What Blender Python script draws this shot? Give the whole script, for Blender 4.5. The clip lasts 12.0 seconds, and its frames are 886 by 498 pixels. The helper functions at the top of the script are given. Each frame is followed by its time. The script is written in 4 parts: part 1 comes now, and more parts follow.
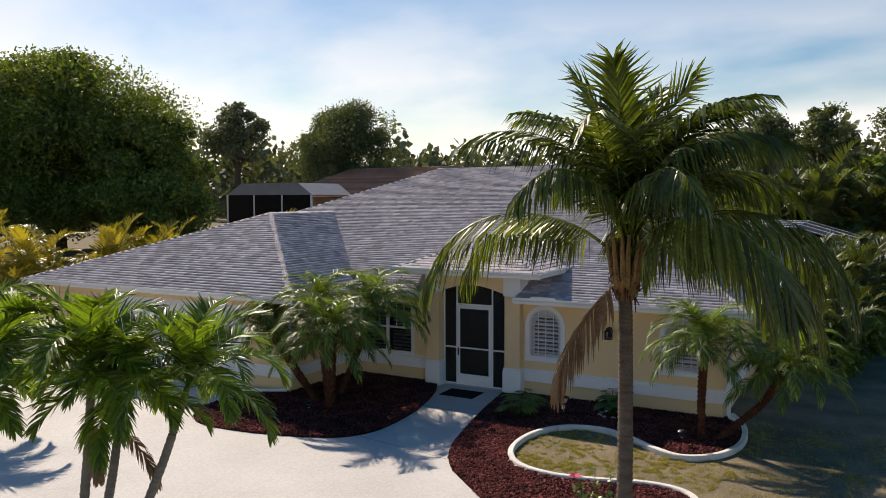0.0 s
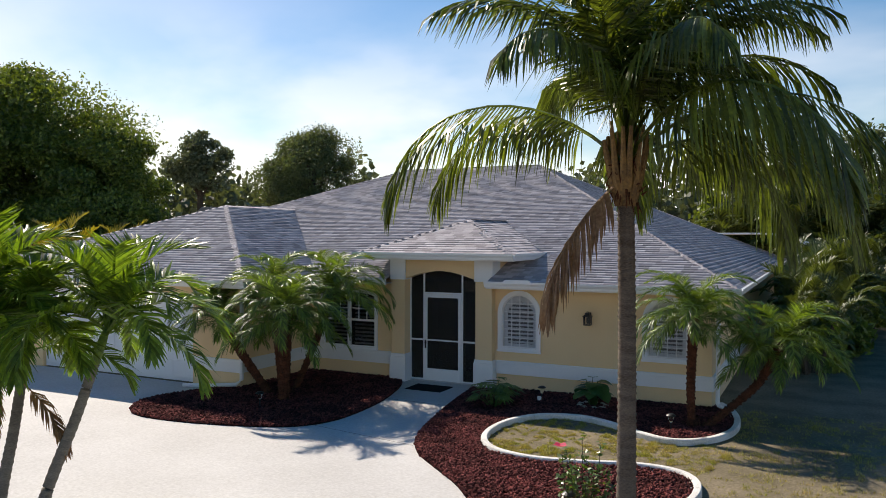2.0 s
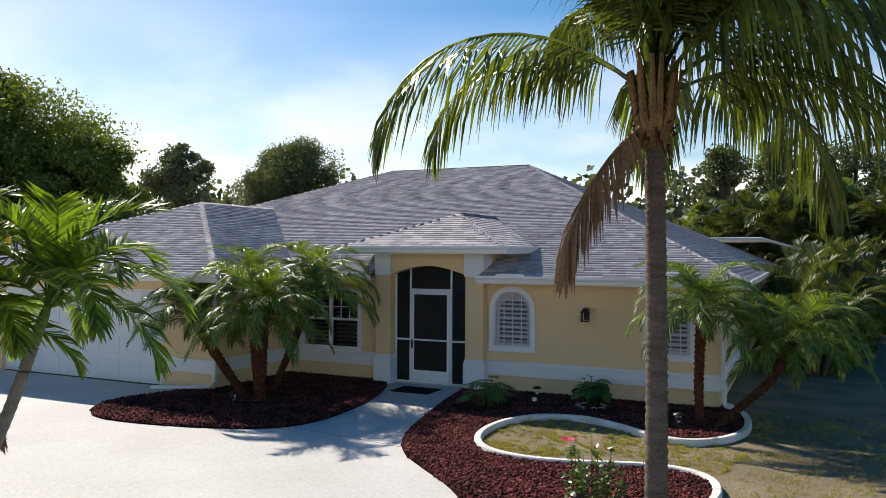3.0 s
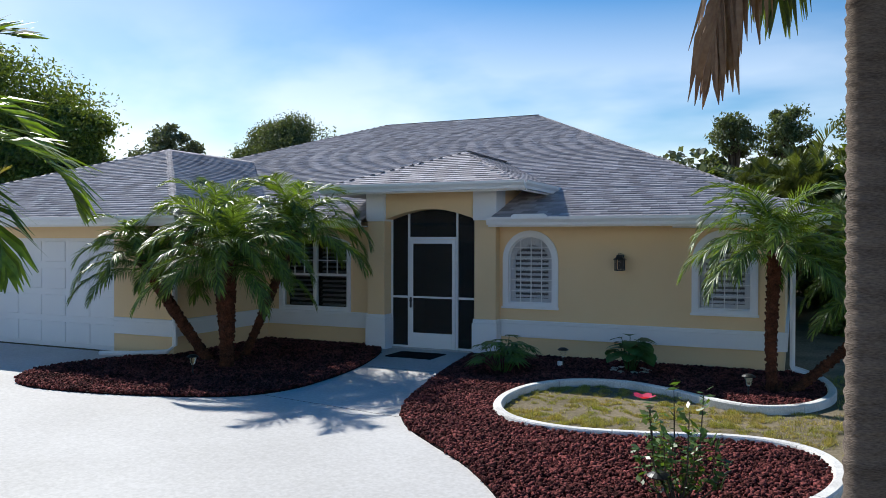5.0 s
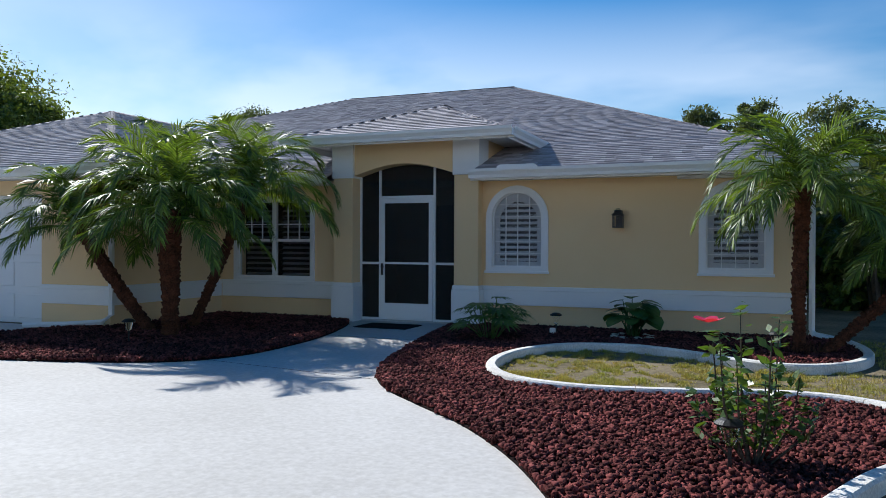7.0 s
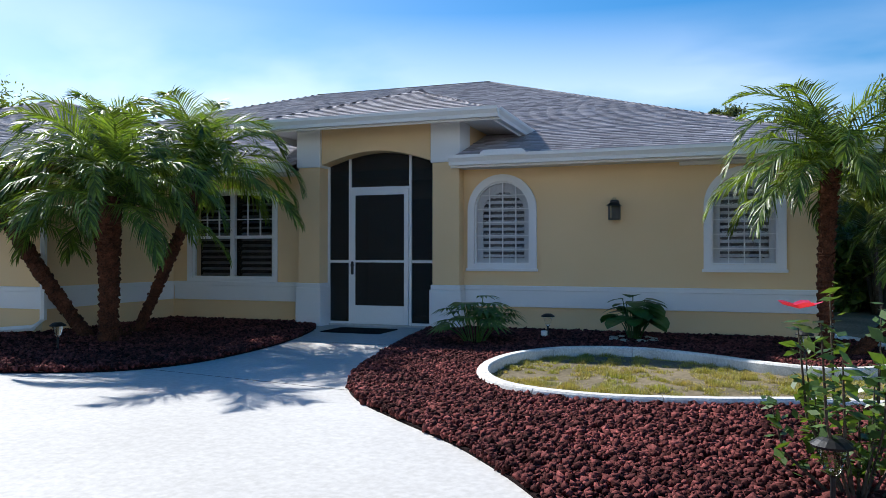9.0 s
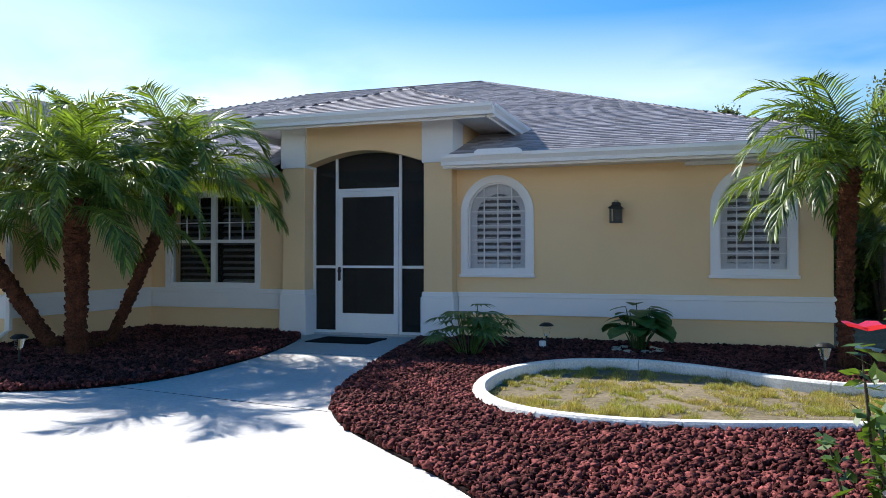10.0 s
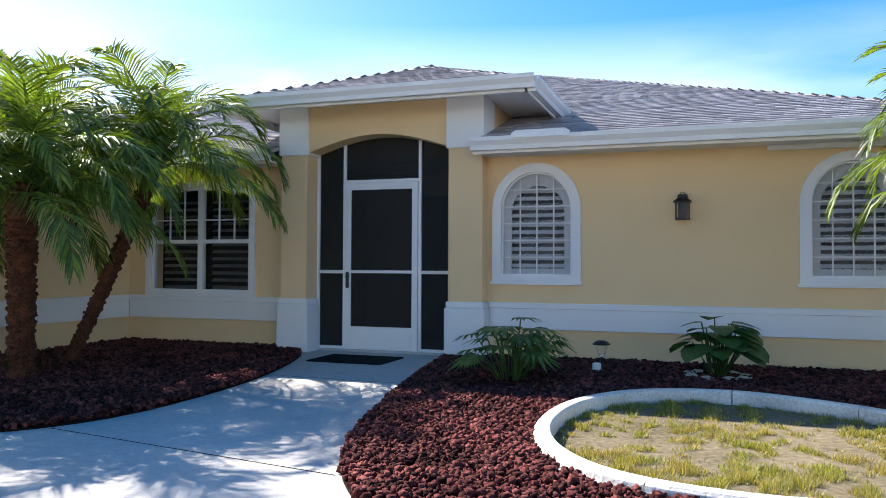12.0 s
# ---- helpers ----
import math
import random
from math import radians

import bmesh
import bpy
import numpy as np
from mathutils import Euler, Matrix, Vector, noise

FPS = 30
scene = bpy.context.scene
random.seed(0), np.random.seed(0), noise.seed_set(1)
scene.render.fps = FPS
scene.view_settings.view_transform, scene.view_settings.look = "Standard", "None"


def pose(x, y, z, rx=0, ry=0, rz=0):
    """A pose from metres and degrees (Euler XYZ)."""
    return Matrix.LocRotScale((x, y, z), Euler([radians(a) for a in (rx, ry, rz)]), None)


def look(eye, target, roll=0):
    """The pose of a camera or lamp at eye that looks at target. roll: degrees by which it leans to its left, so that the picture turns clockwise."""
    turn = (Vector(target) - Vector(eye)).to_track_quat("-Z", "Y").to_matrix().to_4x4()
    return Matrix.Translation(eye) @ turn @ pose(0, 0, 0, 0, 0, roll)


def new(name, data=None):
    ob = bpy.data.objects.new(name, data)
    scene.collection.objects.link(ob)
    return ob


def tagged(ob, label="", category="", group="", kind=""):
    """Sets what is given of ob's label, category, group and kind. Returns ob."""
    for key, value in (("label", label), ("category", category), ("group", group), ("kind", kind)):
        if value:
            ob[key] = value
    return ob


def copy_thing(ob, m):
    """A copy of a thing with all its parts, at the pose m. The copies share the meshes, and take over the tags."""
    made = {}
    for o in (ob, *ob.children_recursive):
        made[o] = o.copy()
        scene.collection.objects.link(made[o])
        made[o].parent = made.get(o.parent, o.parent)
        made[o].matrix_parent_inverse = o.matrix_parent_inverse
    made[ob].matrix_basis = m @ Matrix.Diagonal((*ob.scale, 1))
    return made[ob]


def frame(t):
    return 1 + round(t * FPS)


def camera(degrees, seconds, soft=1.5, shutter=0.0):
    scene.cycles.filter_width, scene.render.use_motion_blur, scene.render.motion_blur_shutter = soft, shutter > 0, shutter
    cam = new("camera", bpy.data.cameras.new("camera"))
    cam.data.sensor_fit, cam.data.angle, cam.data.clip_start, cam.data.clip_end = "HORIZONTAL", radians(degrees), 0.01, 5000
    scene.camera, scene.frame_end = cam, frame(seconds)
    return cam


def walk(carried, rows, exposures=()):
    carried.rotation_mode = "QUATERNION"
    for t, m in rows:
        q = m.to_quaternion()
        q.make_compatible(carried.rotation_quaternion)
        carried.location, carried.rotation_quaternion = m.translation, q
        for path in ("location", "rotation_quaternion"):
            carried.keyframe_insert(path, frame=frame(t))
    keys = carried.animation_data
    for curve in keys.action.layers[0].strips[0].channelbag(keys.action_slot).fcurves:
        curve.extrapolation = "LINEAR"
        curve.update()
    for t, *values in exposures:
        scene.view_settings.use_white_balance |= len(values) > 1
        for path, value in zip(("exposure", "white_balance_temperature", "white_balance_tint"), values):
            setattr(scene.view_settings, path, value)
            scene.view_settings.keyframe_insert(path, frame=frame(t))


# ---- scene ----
from mathutils import geometry

cam = camera(60.0, 12.0, 0.8)
ROWS = [
    (0.0, 8.612, -17.255, 4.802, -3.76, 0.15, 28.90),
    (0.5, 8.480, -16.990, 4.562, -3.55, 0.23, 28.58),
    (1.0, 8.340, -16.730, 4.201, -2.95, 0.31, 27.95),
    (1.5, 8.203, -16.453, 3.808, -2.00, 0.08, 27.21),
    (2.0, 7.986, -16.143, 3.458, -0.96, -0.16, 26.37),
    (2.5, 7.703, -15.781, 3.196, -0.00, -0.29, 25.35),
    (3.0, 7.427, -15.286, 2.920, 0.34, -0.30, 25.05),
    (5.0, 6.147, -12.986, 2.073, -0.65, -0.12, 24.61),
    (5.5, 5.947, -12.660, 1.874, -0.68, 0.05, 24.31),
    (6.0, 5.718, -12.305, 1.706, -0.65, -0.03, 23.53),
    (6.5, 5.492, -11.979, 1.527, -0.61, -0.09, 22.70),
    (7.0, 5.342, -11.726, 1.320, -0.34, -0.20, 21.84),
    (9.0, 4.779, -10.672, 1.109, 0.40, -0.04, 19.46),
    (9.5, 4.675, -10.424, 1.122, 0.53, -0.01, 19.07),
    (10.0, 4.573, -10.136, 1.141, 0.61, 0.01, 18.77),
    (10.5, 4.436, -9.798, 1.132, 0.76, -0.00, 18.69),
    (11.0, 4.201, -9.380, 1.111, 0.89, -0.10, 18.86),
    (11.5, 3.971, -8.996, 1.097, 1.03, -0.17, 18.96),
    (12.0, 3.766, -8.640, 1.087, 1.21, -0.28, 19.02),
]
walk(cam, [(t, pose(x, y, z, 90 + pitch, roll, yaw)) for t, x, y, z, pitch, roll, yaw in ROWS],
     [(0.0, 0.24, 7450, 16), (2.0, 0.38, 7000, 13), (3.2, 0.45, 6800, 11), (5.5, 0.33, 6000, 9), (7.0, 0.28, 5950, 9), (9.5, 0.75, 6100, 10), (12.0, 1.28, 6500, 13)])

# ---- light ----
SUN = Vector((-1.08, 0.64, 1.0)).normalized()
world = bpy.data.worlds.new("sky")
scene.world = world
world.use_nodes = True
wn, wl = world.node_tree.nodes, world.node_tree.links
wn.clear()
sky = wn.new("ShaderNodeTexSky")
sky.sky_type = "NISHITA"
sky.sun_disc = False
sky.sun_elevation = math.asin(SUN.z)
sky.sun_rotation = math.atan2(SUN.x, SUN.y)
sky.air_density, sky.dust_density, sky.ozone_density = 1.0, 0.6, 1.4
coord = wn.new("ShaderNodeTexCoord")
stretch = wn.new("ShaderNodeMapping")
stretch.inputs["Rotation"].default_value = (0.0, 0.0, radians(35))
stretch.inputs["Scale"].default_value = (1.4, 4.2, 6.0)
puff = wn.new("ShaderNodeTexNoise")
puff.inputs["Scale"].default_value = 1.15
puff.inputs["Detail"].default_value = 5.0
puff.inputs["Roughness"].default_value = 0.5
ramp = wn.new("ShaderNodeValToRGB")
ramp.color_ramp.elements[0].position, ramp.color_ramp.elements[1].position = 0.34, 0.55
mixer = wn.new("ShaderNodeMix")
mixer.data_type = "RGBA"
mixer.inputs["B"].default_value = (10.5, 10.8, 11.2, 1)
back = wn.new("ShaderNodeBackground")
back.inputs["Strength"].default_value = 0.09
wout = wn.new("ShaderNodeOutputWorld")
wl.new(coord.outputs["Generated"], stretch.inputs["Vector"])
wl.new(stretch.outputs["Vector"], puff.inputs["Vector"])
wl.new(puff.outputs["Fac"], ramp.inputs["Fac"])
split, low, both = wn.new("ShaderNodeSeparateXYZ"), wn.new("ShaderNodeMapRange"), wn.new("ShaderNodeMath")
low.inputs["From Min"].default_value, low.inputs["From Max"].default_value = 0.30, 0.04
both.operation = "MULTIPLY"
wl.new(coord.outputs["Generated"], split.inputs["Vector"])
wl.new(split.outputs["Z"], low.inputs["Value"])
wl.new(low.outputs["Result"], both.inputs[0])
wl.new(ramp.outputs["Color"], both.inputs[1])
wl.new(both.outputs[0], mixer.inputs["Factor"])
rich = wn.new("ShaderNodeHueSaturation")
rich.inputs["Saturation"].default_value, rich.inputs["Value"].default_value = 1.55, 1.0
wl.new(sky.outputs["Color"], rich.inputs["Color"])
wl.new(rich.outputs["Color"], mixer.inputs["A"])
wl.new(mixer.outputs["Result"], back.inputs["Color"])
wl.new(back.outputs["Background"], wout.inputs["Surface"])
sun = new("sun", bpy.data.lights.new("sun", "SUN"))
sun.data.energy, sun.data.angle, sun.data.color = 5.0, radians(0.6), (1.0, 0.95, 0.86)
sun.matrix_world = look(SUN * 60, (0, 0, 0))

# ---- materials ----


def material(name, base, dark=None, scale=6.0, fine=60.0, rough=0.8, metal=0.0, bump=0.2, spread=0.25, mix=0.5, island=0.0, each=0.0, leaf=0.0, grain=(1, 1, 1)):
    """A surface with large and fine variation, bump and, if asked, a change from piece to piece."""
    m = bpy.data.materials.new(name)
    m.use_nodes = True
    n, l = m.node_tree.nodes, m.node_tree.links
    b = n["Principled BSDF"]
    b.inputs["Roughness"].default_value, b.inputs["Metallic"].default_value = rough, metal
    dark = dark or tuple(c * (1 - spread) for c in base)
    tc, mp = n.new("ShaderNodeTexCoord"), n.new("ShaderNodeMapping")
    mp.inputs["Scale"].default_value = grain
    l.new(tc.outputs["Object"], mp.inputs["Vector"])
    big, small = n.new("ShaderNodeTexNoise"), n.new("ShaderNodeTexNoise")
    for tex, s, d in ((big, scale, 4.0), (small, fine, 3.0)):
        tex.inputs["Scale"].default_value, tex.inputs["Detail"].default_value = s, d
        l.new(mp.outputs["Vector"], tex.inputs["Vector"])
    add = n.new("ShaderNodeMath")
    add.operation = "MULTIPLY_ADD"
    add.inputs[1].default_value = 0.55
    l.new(small.outputs["Fac"], add.inputs[0])
    half = n.new("ShaderNodeMath")
    half.operation = "MULTIPLY"
    half.inputs[1].default_value = 0.45
    l.new(big.outputs["Fac"], half.inputs[0])
    l.new(half.outputs[0], add.inputs[2])
    ram = n.new("ShaderNodeValToRGB")
    ram.color_ramp.elements[0].position, ram.color_ramp.elements[1].position = mix - 0.16, mix + 0.16
    ram.color_ramp.elements[0].color, ram.color_ramp.elements[1].color = (*dark, 1), (*base, 1)
    l.new(add.outputs[0], ram.inputs["Fac"])
    col = ram.outputs["Color"]
    if island or each:
        hsv = n.new("ShaderNodeHueSaturation")
        rng = n.new("ShaderNodeMapRange")
        k = island or each
        rng.inputs["To Min"].default_value, rng.inputs["To Max"].default_value = 1 - k, 1 + k
        src = n.new("ShaderNodeNewGeometry").outputs["Random Per Island"] if island else n.new("ShaderNodeObjectInfo").outputs["Random"]
        l.new(src, rng.inputs["Value"])
        l.new(rng.outputs["Result"], hsv.inputs["Value"])
        l.new(col, hsv.inputs["Color"])
        col = hsv.outputs["Color"]
    l.new(col, b.inputs["Base Color"])
    if bump:
        bp = n.new("ShaderNodeBump")
        bp.inputs["Strength"].default_value, bp.inputs["Distance"].default_value = bump, 0.01
        l.new(small.outputs["Fac"], bp.inputs["Height"])
        l.new(bp.outputs["Normal"], b.inputs["Normal"])
    if leaf:
        tr, ms = n.new("ShaderNodeBsdfTranslucent"), n.new("ShaderNodeMixShader")
        ms.inputs["Fac"].default_value = leaf
        warm = n.new("ShaderNodeMix")
        warm.data_type, warm.blend_type = "RGBA", "MULTIPLY"
        warm.inputs["Factor"].default_value = 1.0
        warm.inputs["B"].default_value = (1.6, 1.5, 0.5, 1)
        l.new(col, warm.inputs["A"])
        l.new(warm.outputs["Result"], tr.inputs["Color"])
        l.new(b.outputs["BSDF"], ms.inputs[1])
        l.new(tr.outputs["BSDF"], ms.inputs[2])
        l.new(ms.outputs["Shader"], n["Material Output"].inputs["Surface"])
    return m


STUCCO = material("stucco", (0.82, 0.605, 0.345), (0.76, 0.55, 0.305), 1.2, 160, 0.9, bump=0.35)
TRIM = material("white_paint", (0.80, 0.80, 0.79), (0.74, 0.745, 0.75), 1.5, 120, 0.7, bump=0.15)
ALU = material("white_aluminium", (0.82, 0.82, 0.81), (0.76, 0.76, 0.755), 2.0, 40, 0.4, bump=0.02)
SHINGLE = material("shingle", (0.40, 0.365, 0.375), (0.30, 0.275, 0.288), 0.7, 30, 0.95, bump=0.2, island=0.34)
SHINGLE_ONE = material("shingle_piece", (0.40, 0.365, 0.375), (0.30, 0.275, 0.288), 0.7, 30, 0.95, bump=0.2, each=0.34)
CONCRETE = material("pale_concrete", (0.58, 0.56, 0.535), (0.43, 0.41, 0.385), 0.45, 26, 0.85, bump=0.12)
KERB = material("kerb_concrete", (0.80, 0.77, 0.72), (0.45, 0.42, 0.38), 3.0, 60, 0.9, bump=0.5, mix=0.44)
LAVA = material("lava_rock", (0.20, 0.058, 0.052), (0.028, 0.010, 0.010), 2.0, 60, 0.95, bump=0.6, island=0.75)
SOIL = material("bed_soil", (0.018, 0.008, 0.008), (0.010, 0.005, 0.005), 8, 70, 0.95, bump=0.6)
LAWN = material("dry_lawn", (0.28, 0.225, 0.15), (0.10, 0.085, 0.05), 1.3, 24, 0.95, bump=0.8)
BLADE = material("grass_blade", (0.24, 0.27, 0.04), (0.40, 0.31, 0.14), 1.6, 7, 0.6, bump=0, island=0.5, leaf=0.3)
SCREEN = material("insect_screen", (0.016, 0.015, 0.014), (0.012, 0.011, 0.011), 3, 400, 0.6, bump=0.05)
DARK = material("unlit_room_black", (0.02, 0.02, 0.022), None, 3, 40, 0.8, bump=0)
SHUTTER = material("grey_shutter", (0.20, 0.20, 0.21), None, 3, 40, 0.5, bump=0)
BLACK = material("black_metal", (0.016, 0.016, 0.018), None, 8, 80, 0.45, metal=0.2, bump=0.1)
RUBBER = material("black_mat", (0.018, 0.017, 0.018), None, 10, 200, 0.95, bump=0.6)
COIR = material("date_trunk", (0.15, 0.058, 0.032), (0.025, 0.014, 0.010), 9, 60, 0.95, bump=1.0)
BARK = material("ringed_bark", (0.23, 0.185, 0.15), (0.08, 0.062, 0.05), 3, 45, 0.95, bump=0.9, grain=(1, 1, 5))
PALE = material("smooth_palm_bark", (0.22, 0.20, 0.16), (0.10, 0.085, 0.07), 4, 40, 0.85, bump=0.4, grain=(1, 1, 4))
WOOD = material("tree_bark", (0.12, 0.095, 0.07), (0.05, 0.04, 0.03), 5, 40, 0.95, bump=1.0)
FROND = material("date_leaf", (0.17, 0.245, 0.035), (0.06, 0.11, 0.018), 2.5, 30, 0.46, bump=0, island=0.6, leaf=0.36)
COCO = material("coconut_leaf", (0.125, 0.165, 0.03), (0.045, 0.07, 0.015), 2.0, 30, 0.40, bump=0, island=0.6, leaf=0.36)
BRIGHT = material("christmas_palm_leaf", (0.17, 0.26, 0.03), (0.06, 0.12, 0.016), 2.5, 30, 0.42, bump=0, island=0.5, leaf=0.40)
YELLOW = material("areca_leaf", (0.36, 0.29, 0.04), (0.17, 0.17, 0.03), 1.3, 20, 0.45, bump=0, each=0.35, leaf=0.35)
ARECA = material("areca_leaf_green", (0.10, 0.125, 0.03), (0.05, 0.07, 0.02), 1.3, 20, 0.5, bump=0, each=0.35, leaf=0.3)
DEAD = material("dead_frond", (0.33, 0.20, 0.11), (0.18, 0.09, 0.045), 3, 30, 0.8, bump=0, leaf=0.2)
STALK = material("frond_base", (0.30, 0.17, 0.055), (0.10, 0.055, 0.025), 9, 40, 0.7, bump=0.3)
LEAF = material("oak_leaf", (0.19, 0.25, 0.04), (0.065, 0.10, 0.02), 0.35, 5, 0.5, bump=0, island=0.5, leaf=0.3)
LEAF_GREY = material("grey_green_leaf", (0.13, 0.165, 0.07), (0.07, 0.095, 0.04), 0.4, 5, 0.65, bump=0, island=0.4, leaf=0.25)
LEAF_FAR = material("far_leaf", (0.14, 0.165, 0.095), (0.09, 0.11, 0.065), 0.2, 4, 0.7, bump=0, island=0.4, leaf=0.2)
SHRUB = material("shrub_leaf", (0.12, 0.20, 0.04), (0.06, 0.11, 0.025), 4, 30, 0.4, bump=0, island=0.35, leaf=0.35)
HOSTA = material("broad_leaf", (0.05, 0.12, 0.03), (0.03, 0.075, 0.02), 5, 30, 0.35, bump=0.1, island=0.3, leaf=0.25)
PETAL = material("pink_petal", (0.75, 0.04, 0.12), None, 9, 60, 0.5, bump=0, leaf=0.3)
TILE = material("clay_roof_tile", (0.50, 0.27, 0.18), (0.33, 0.17, 0.12), 1.0, 20, 0.85, bump=0.3, island=0.2)
LINEN = material("pale_wall", (0.50, 0.45, 0.38), None, 1, 60, 0.9, bump=0.1)
GREYROOF = material("grey_flat_roof", (0.36, 0.36, 0.37), None, 1, 60, 0.9, bump=0.1)
STONE = material("pale_stone", (0.55, 0.52, 0.46), (0.35, 0.32, 0.28), 9, 60, 0.9, bump=0.5)
CLAYSOIL = material("brown_ground", (0.20, 0.16, 0.09), (0.10, 0.10, 0.045), 0.12, 2.0, 0.95, bump=0.3)

# porous and fibrous surfaces hardly shine
for m_ in (LAVA, SOIL, COIR, BARK, WOOD, RUBBER, DARK, SCREEN, LAWN, CLAYSOIL):
    m_.node_tree.nodes["Principled BSDF"].inputs["Specular IOR Level"].default_value = 0.08


def glass(name, tint, rough):
    m = bpy.data.materials.new(name)
    m.use_nodes = True
    b = m.node_tree.nodes["Principled BSDF"]
    b.inputs["Base Color"].default_value = (*tint, 1)
    b.inputs["Roughness"].default_value = rough
    b.inputs["Transmission Weight"].default_value = 1.0
    b.inputs["IOR"].default_value = 1.2
    return m


GLASS = glass("window_glass", (0.9, 0.93, 0.95), 0.02)
LAMP_GLASS = glass("lamp_glass", (0.95, 0.95, 0.95), 0.15)


def ripple_glass():
    """Clear glass with a wavy moulded face."""
    m = glass("patterned_glass_block", (0.93, 0.95, 0.96), 0.04)
    n, l = m.node_tree.nodes, m.node_tree.links
    tc, tex, bp = n.new("ShaderNodeTexCoord"), n.new("ShaderNodeTexNoise"), n.new("ShaderNodeBump")
    tex.inputs["Scale"].default_value, tex.inputs["Detail"].default_value = 55.0, 1.5
    bp.inputs["Strength"].default_value, bp.inputs["Distance"].default_value = 0.9, 0.012
    l.new(tc.outputs["Object"], tex.inputs["Vector"])
    l.new(tex.outputs["Fac"], bp.inputs["Height"])
    l.new(bp.outputs["Normal"], n["Principled BSDF"].inputs["Normal"])
    return m


BLOCK = ripple_glass()
LOUVRE = material("white_louvre", (0.66, 0.66, 0.67), (0.58, 0.58, 0.60), 3, 40, 0.5, bump=0.02)

# ---- helpers of this scene ----


def base_of(ob):
    v = Vector((0, 0, 0))
    while ob:
        v += ob.location
        ob = ob.parent
    return v


def thing(name, at, label, category, group="", kind=""):
    ob = new(name)
    ob.location = at
    return tagged(ob, label, category, group, kind)


def finish(name, bm, mat, smooth=False):
    me = bpy.data.meshes.new(name)
    bm.to_mesh(me)
    bm.free()
    me.materials.append(mat)
    if smooth:
        for p in me.polygons:
            p.use_smooth = True
    return me


def part(name, bm, mat, parent, label="", smooth=False, kind=""):
    """One mesh object under a thing or part; bm is given in world places."""
    if parent:
        bm.transform(Matrix.Translation(-base_of(parent)))
    ob = new(name, finish(name, bm, mat, smooth))
    ob.parent = parent
    return tagged(ob, label, "", "", kind)


def lone(name, bm, mat, label, category, group="", kind="", smooth=False):
    ob = new(name, finish(name, bm, mat, smooth))
    return tagged(ob, label, category, group, kind)


def box(bm, x0, x1, y0, y1, z0, z1, bevel=0.0):
    r = bmesh.ops.create_cube(bm, size=1.0, matrix=Matrix.Translation(((x0 + x1) / 2, (y0 + y1) / 2, (z0 + z1) / 2)) @ Matrix.Diagonal((x1 - x0, y1 - y0, z1 - z0, 1)))
    if bevel:
        es = list({e for v in r["verts"] for e in v.link_edges})
        bmesh.ops.bevel(bm, geom=es, offset=bevel, segments=1, affect="EDGES")
    return bm


def boxed(*a, bevel=0.0):
    return box(bmesh.new(), *a, bevel=bevel)


def prism(bm, pts, y0, y1):
    """A slab whose outline pts (x, z) is pulled from y0 to y1."""
    a = [bm.verts.new((x, y0, z)) for x, z in pts]
    b = [bm.verts.new((x, y1, z)) for x, z in pts]
    n = len(pts)
    bm.faces.new(a), bm.faces.new(b[::-1])
    for i in range(n):
        bm.faces.new((a[i], b[i], b[(i + 1) % n], a[(i + 1) % n]))
    bmesh.ops.recalc_face_normals(bm, faces=bm.faces)
    return bm


def slab(bm, pts, z0, z1):
    """A flat piece of ground with outline pts (x, y)."""
    a = [bm.verts.new((x, y, z0)) for x, y in pts]
    b = [bm.verts.new((x, y, z1)) for x, y in pts]
    n = len(pts)
    for tri in geometry.tessellate_polygon([[Vector((x, y, 0)) for x, y in pts]]):
        q = [Vector(pts[i]) for i in tri]
        flip = (q[1] - q[0]).cross(q[2] - q[0]) < 0
        bm.faces.new([b[i] for i in (tri[::-1] if flip else tri)])
    turn = sum(p[0] * q[1] - q[0] * p[1] for p, q in zip(pts, pts[1:] + pts[:1])) > 0
    for i in range(n):
        q = (a[i], a[(i + 1) % n], b[(i + 1) % n], b[i])
        bm.faces.new(q if turn else q[::-1])
    return bm


def ring(bm, outer, inner, y0, y1):
    """A frame between two outlines with as many points (x, z)."""
    n = len(outer)
    a = [[bm.verts.new((x, y, z)) for x, z in o] for y in (y0, y1) for o in (outer, inner)]
    of, nf, ob_, nb = a
    for i in range(n):
        j = (i + 1) % n
        for q in ((of[i], of[j], nf[j], nf[i]), (ob_[i], nb[i], nb[j], ob_[j]), (of[i], ob_[i], ob_[j], of[j]), (nf[i], nf[j], nb[j], nb[i])):
            bm.faces.new(q)
    bmesh.ops.recalc_face_normals(bm, faces=bm.faces)
    return bm


def arch(x0, x1, z0, spring, top, steps=16):
    """The outline of a window with an arched head."""
    cx, w, h = (x0 + x1) / 2, (x1 - x0) / 2, top - spring
    return [(x0, z0), (x1, z0)] + [(cx + w * math.cos(math.pi * i / steps), spring + h * math.sin(math.pi * i / steps)) for i in range(steps + 1)]


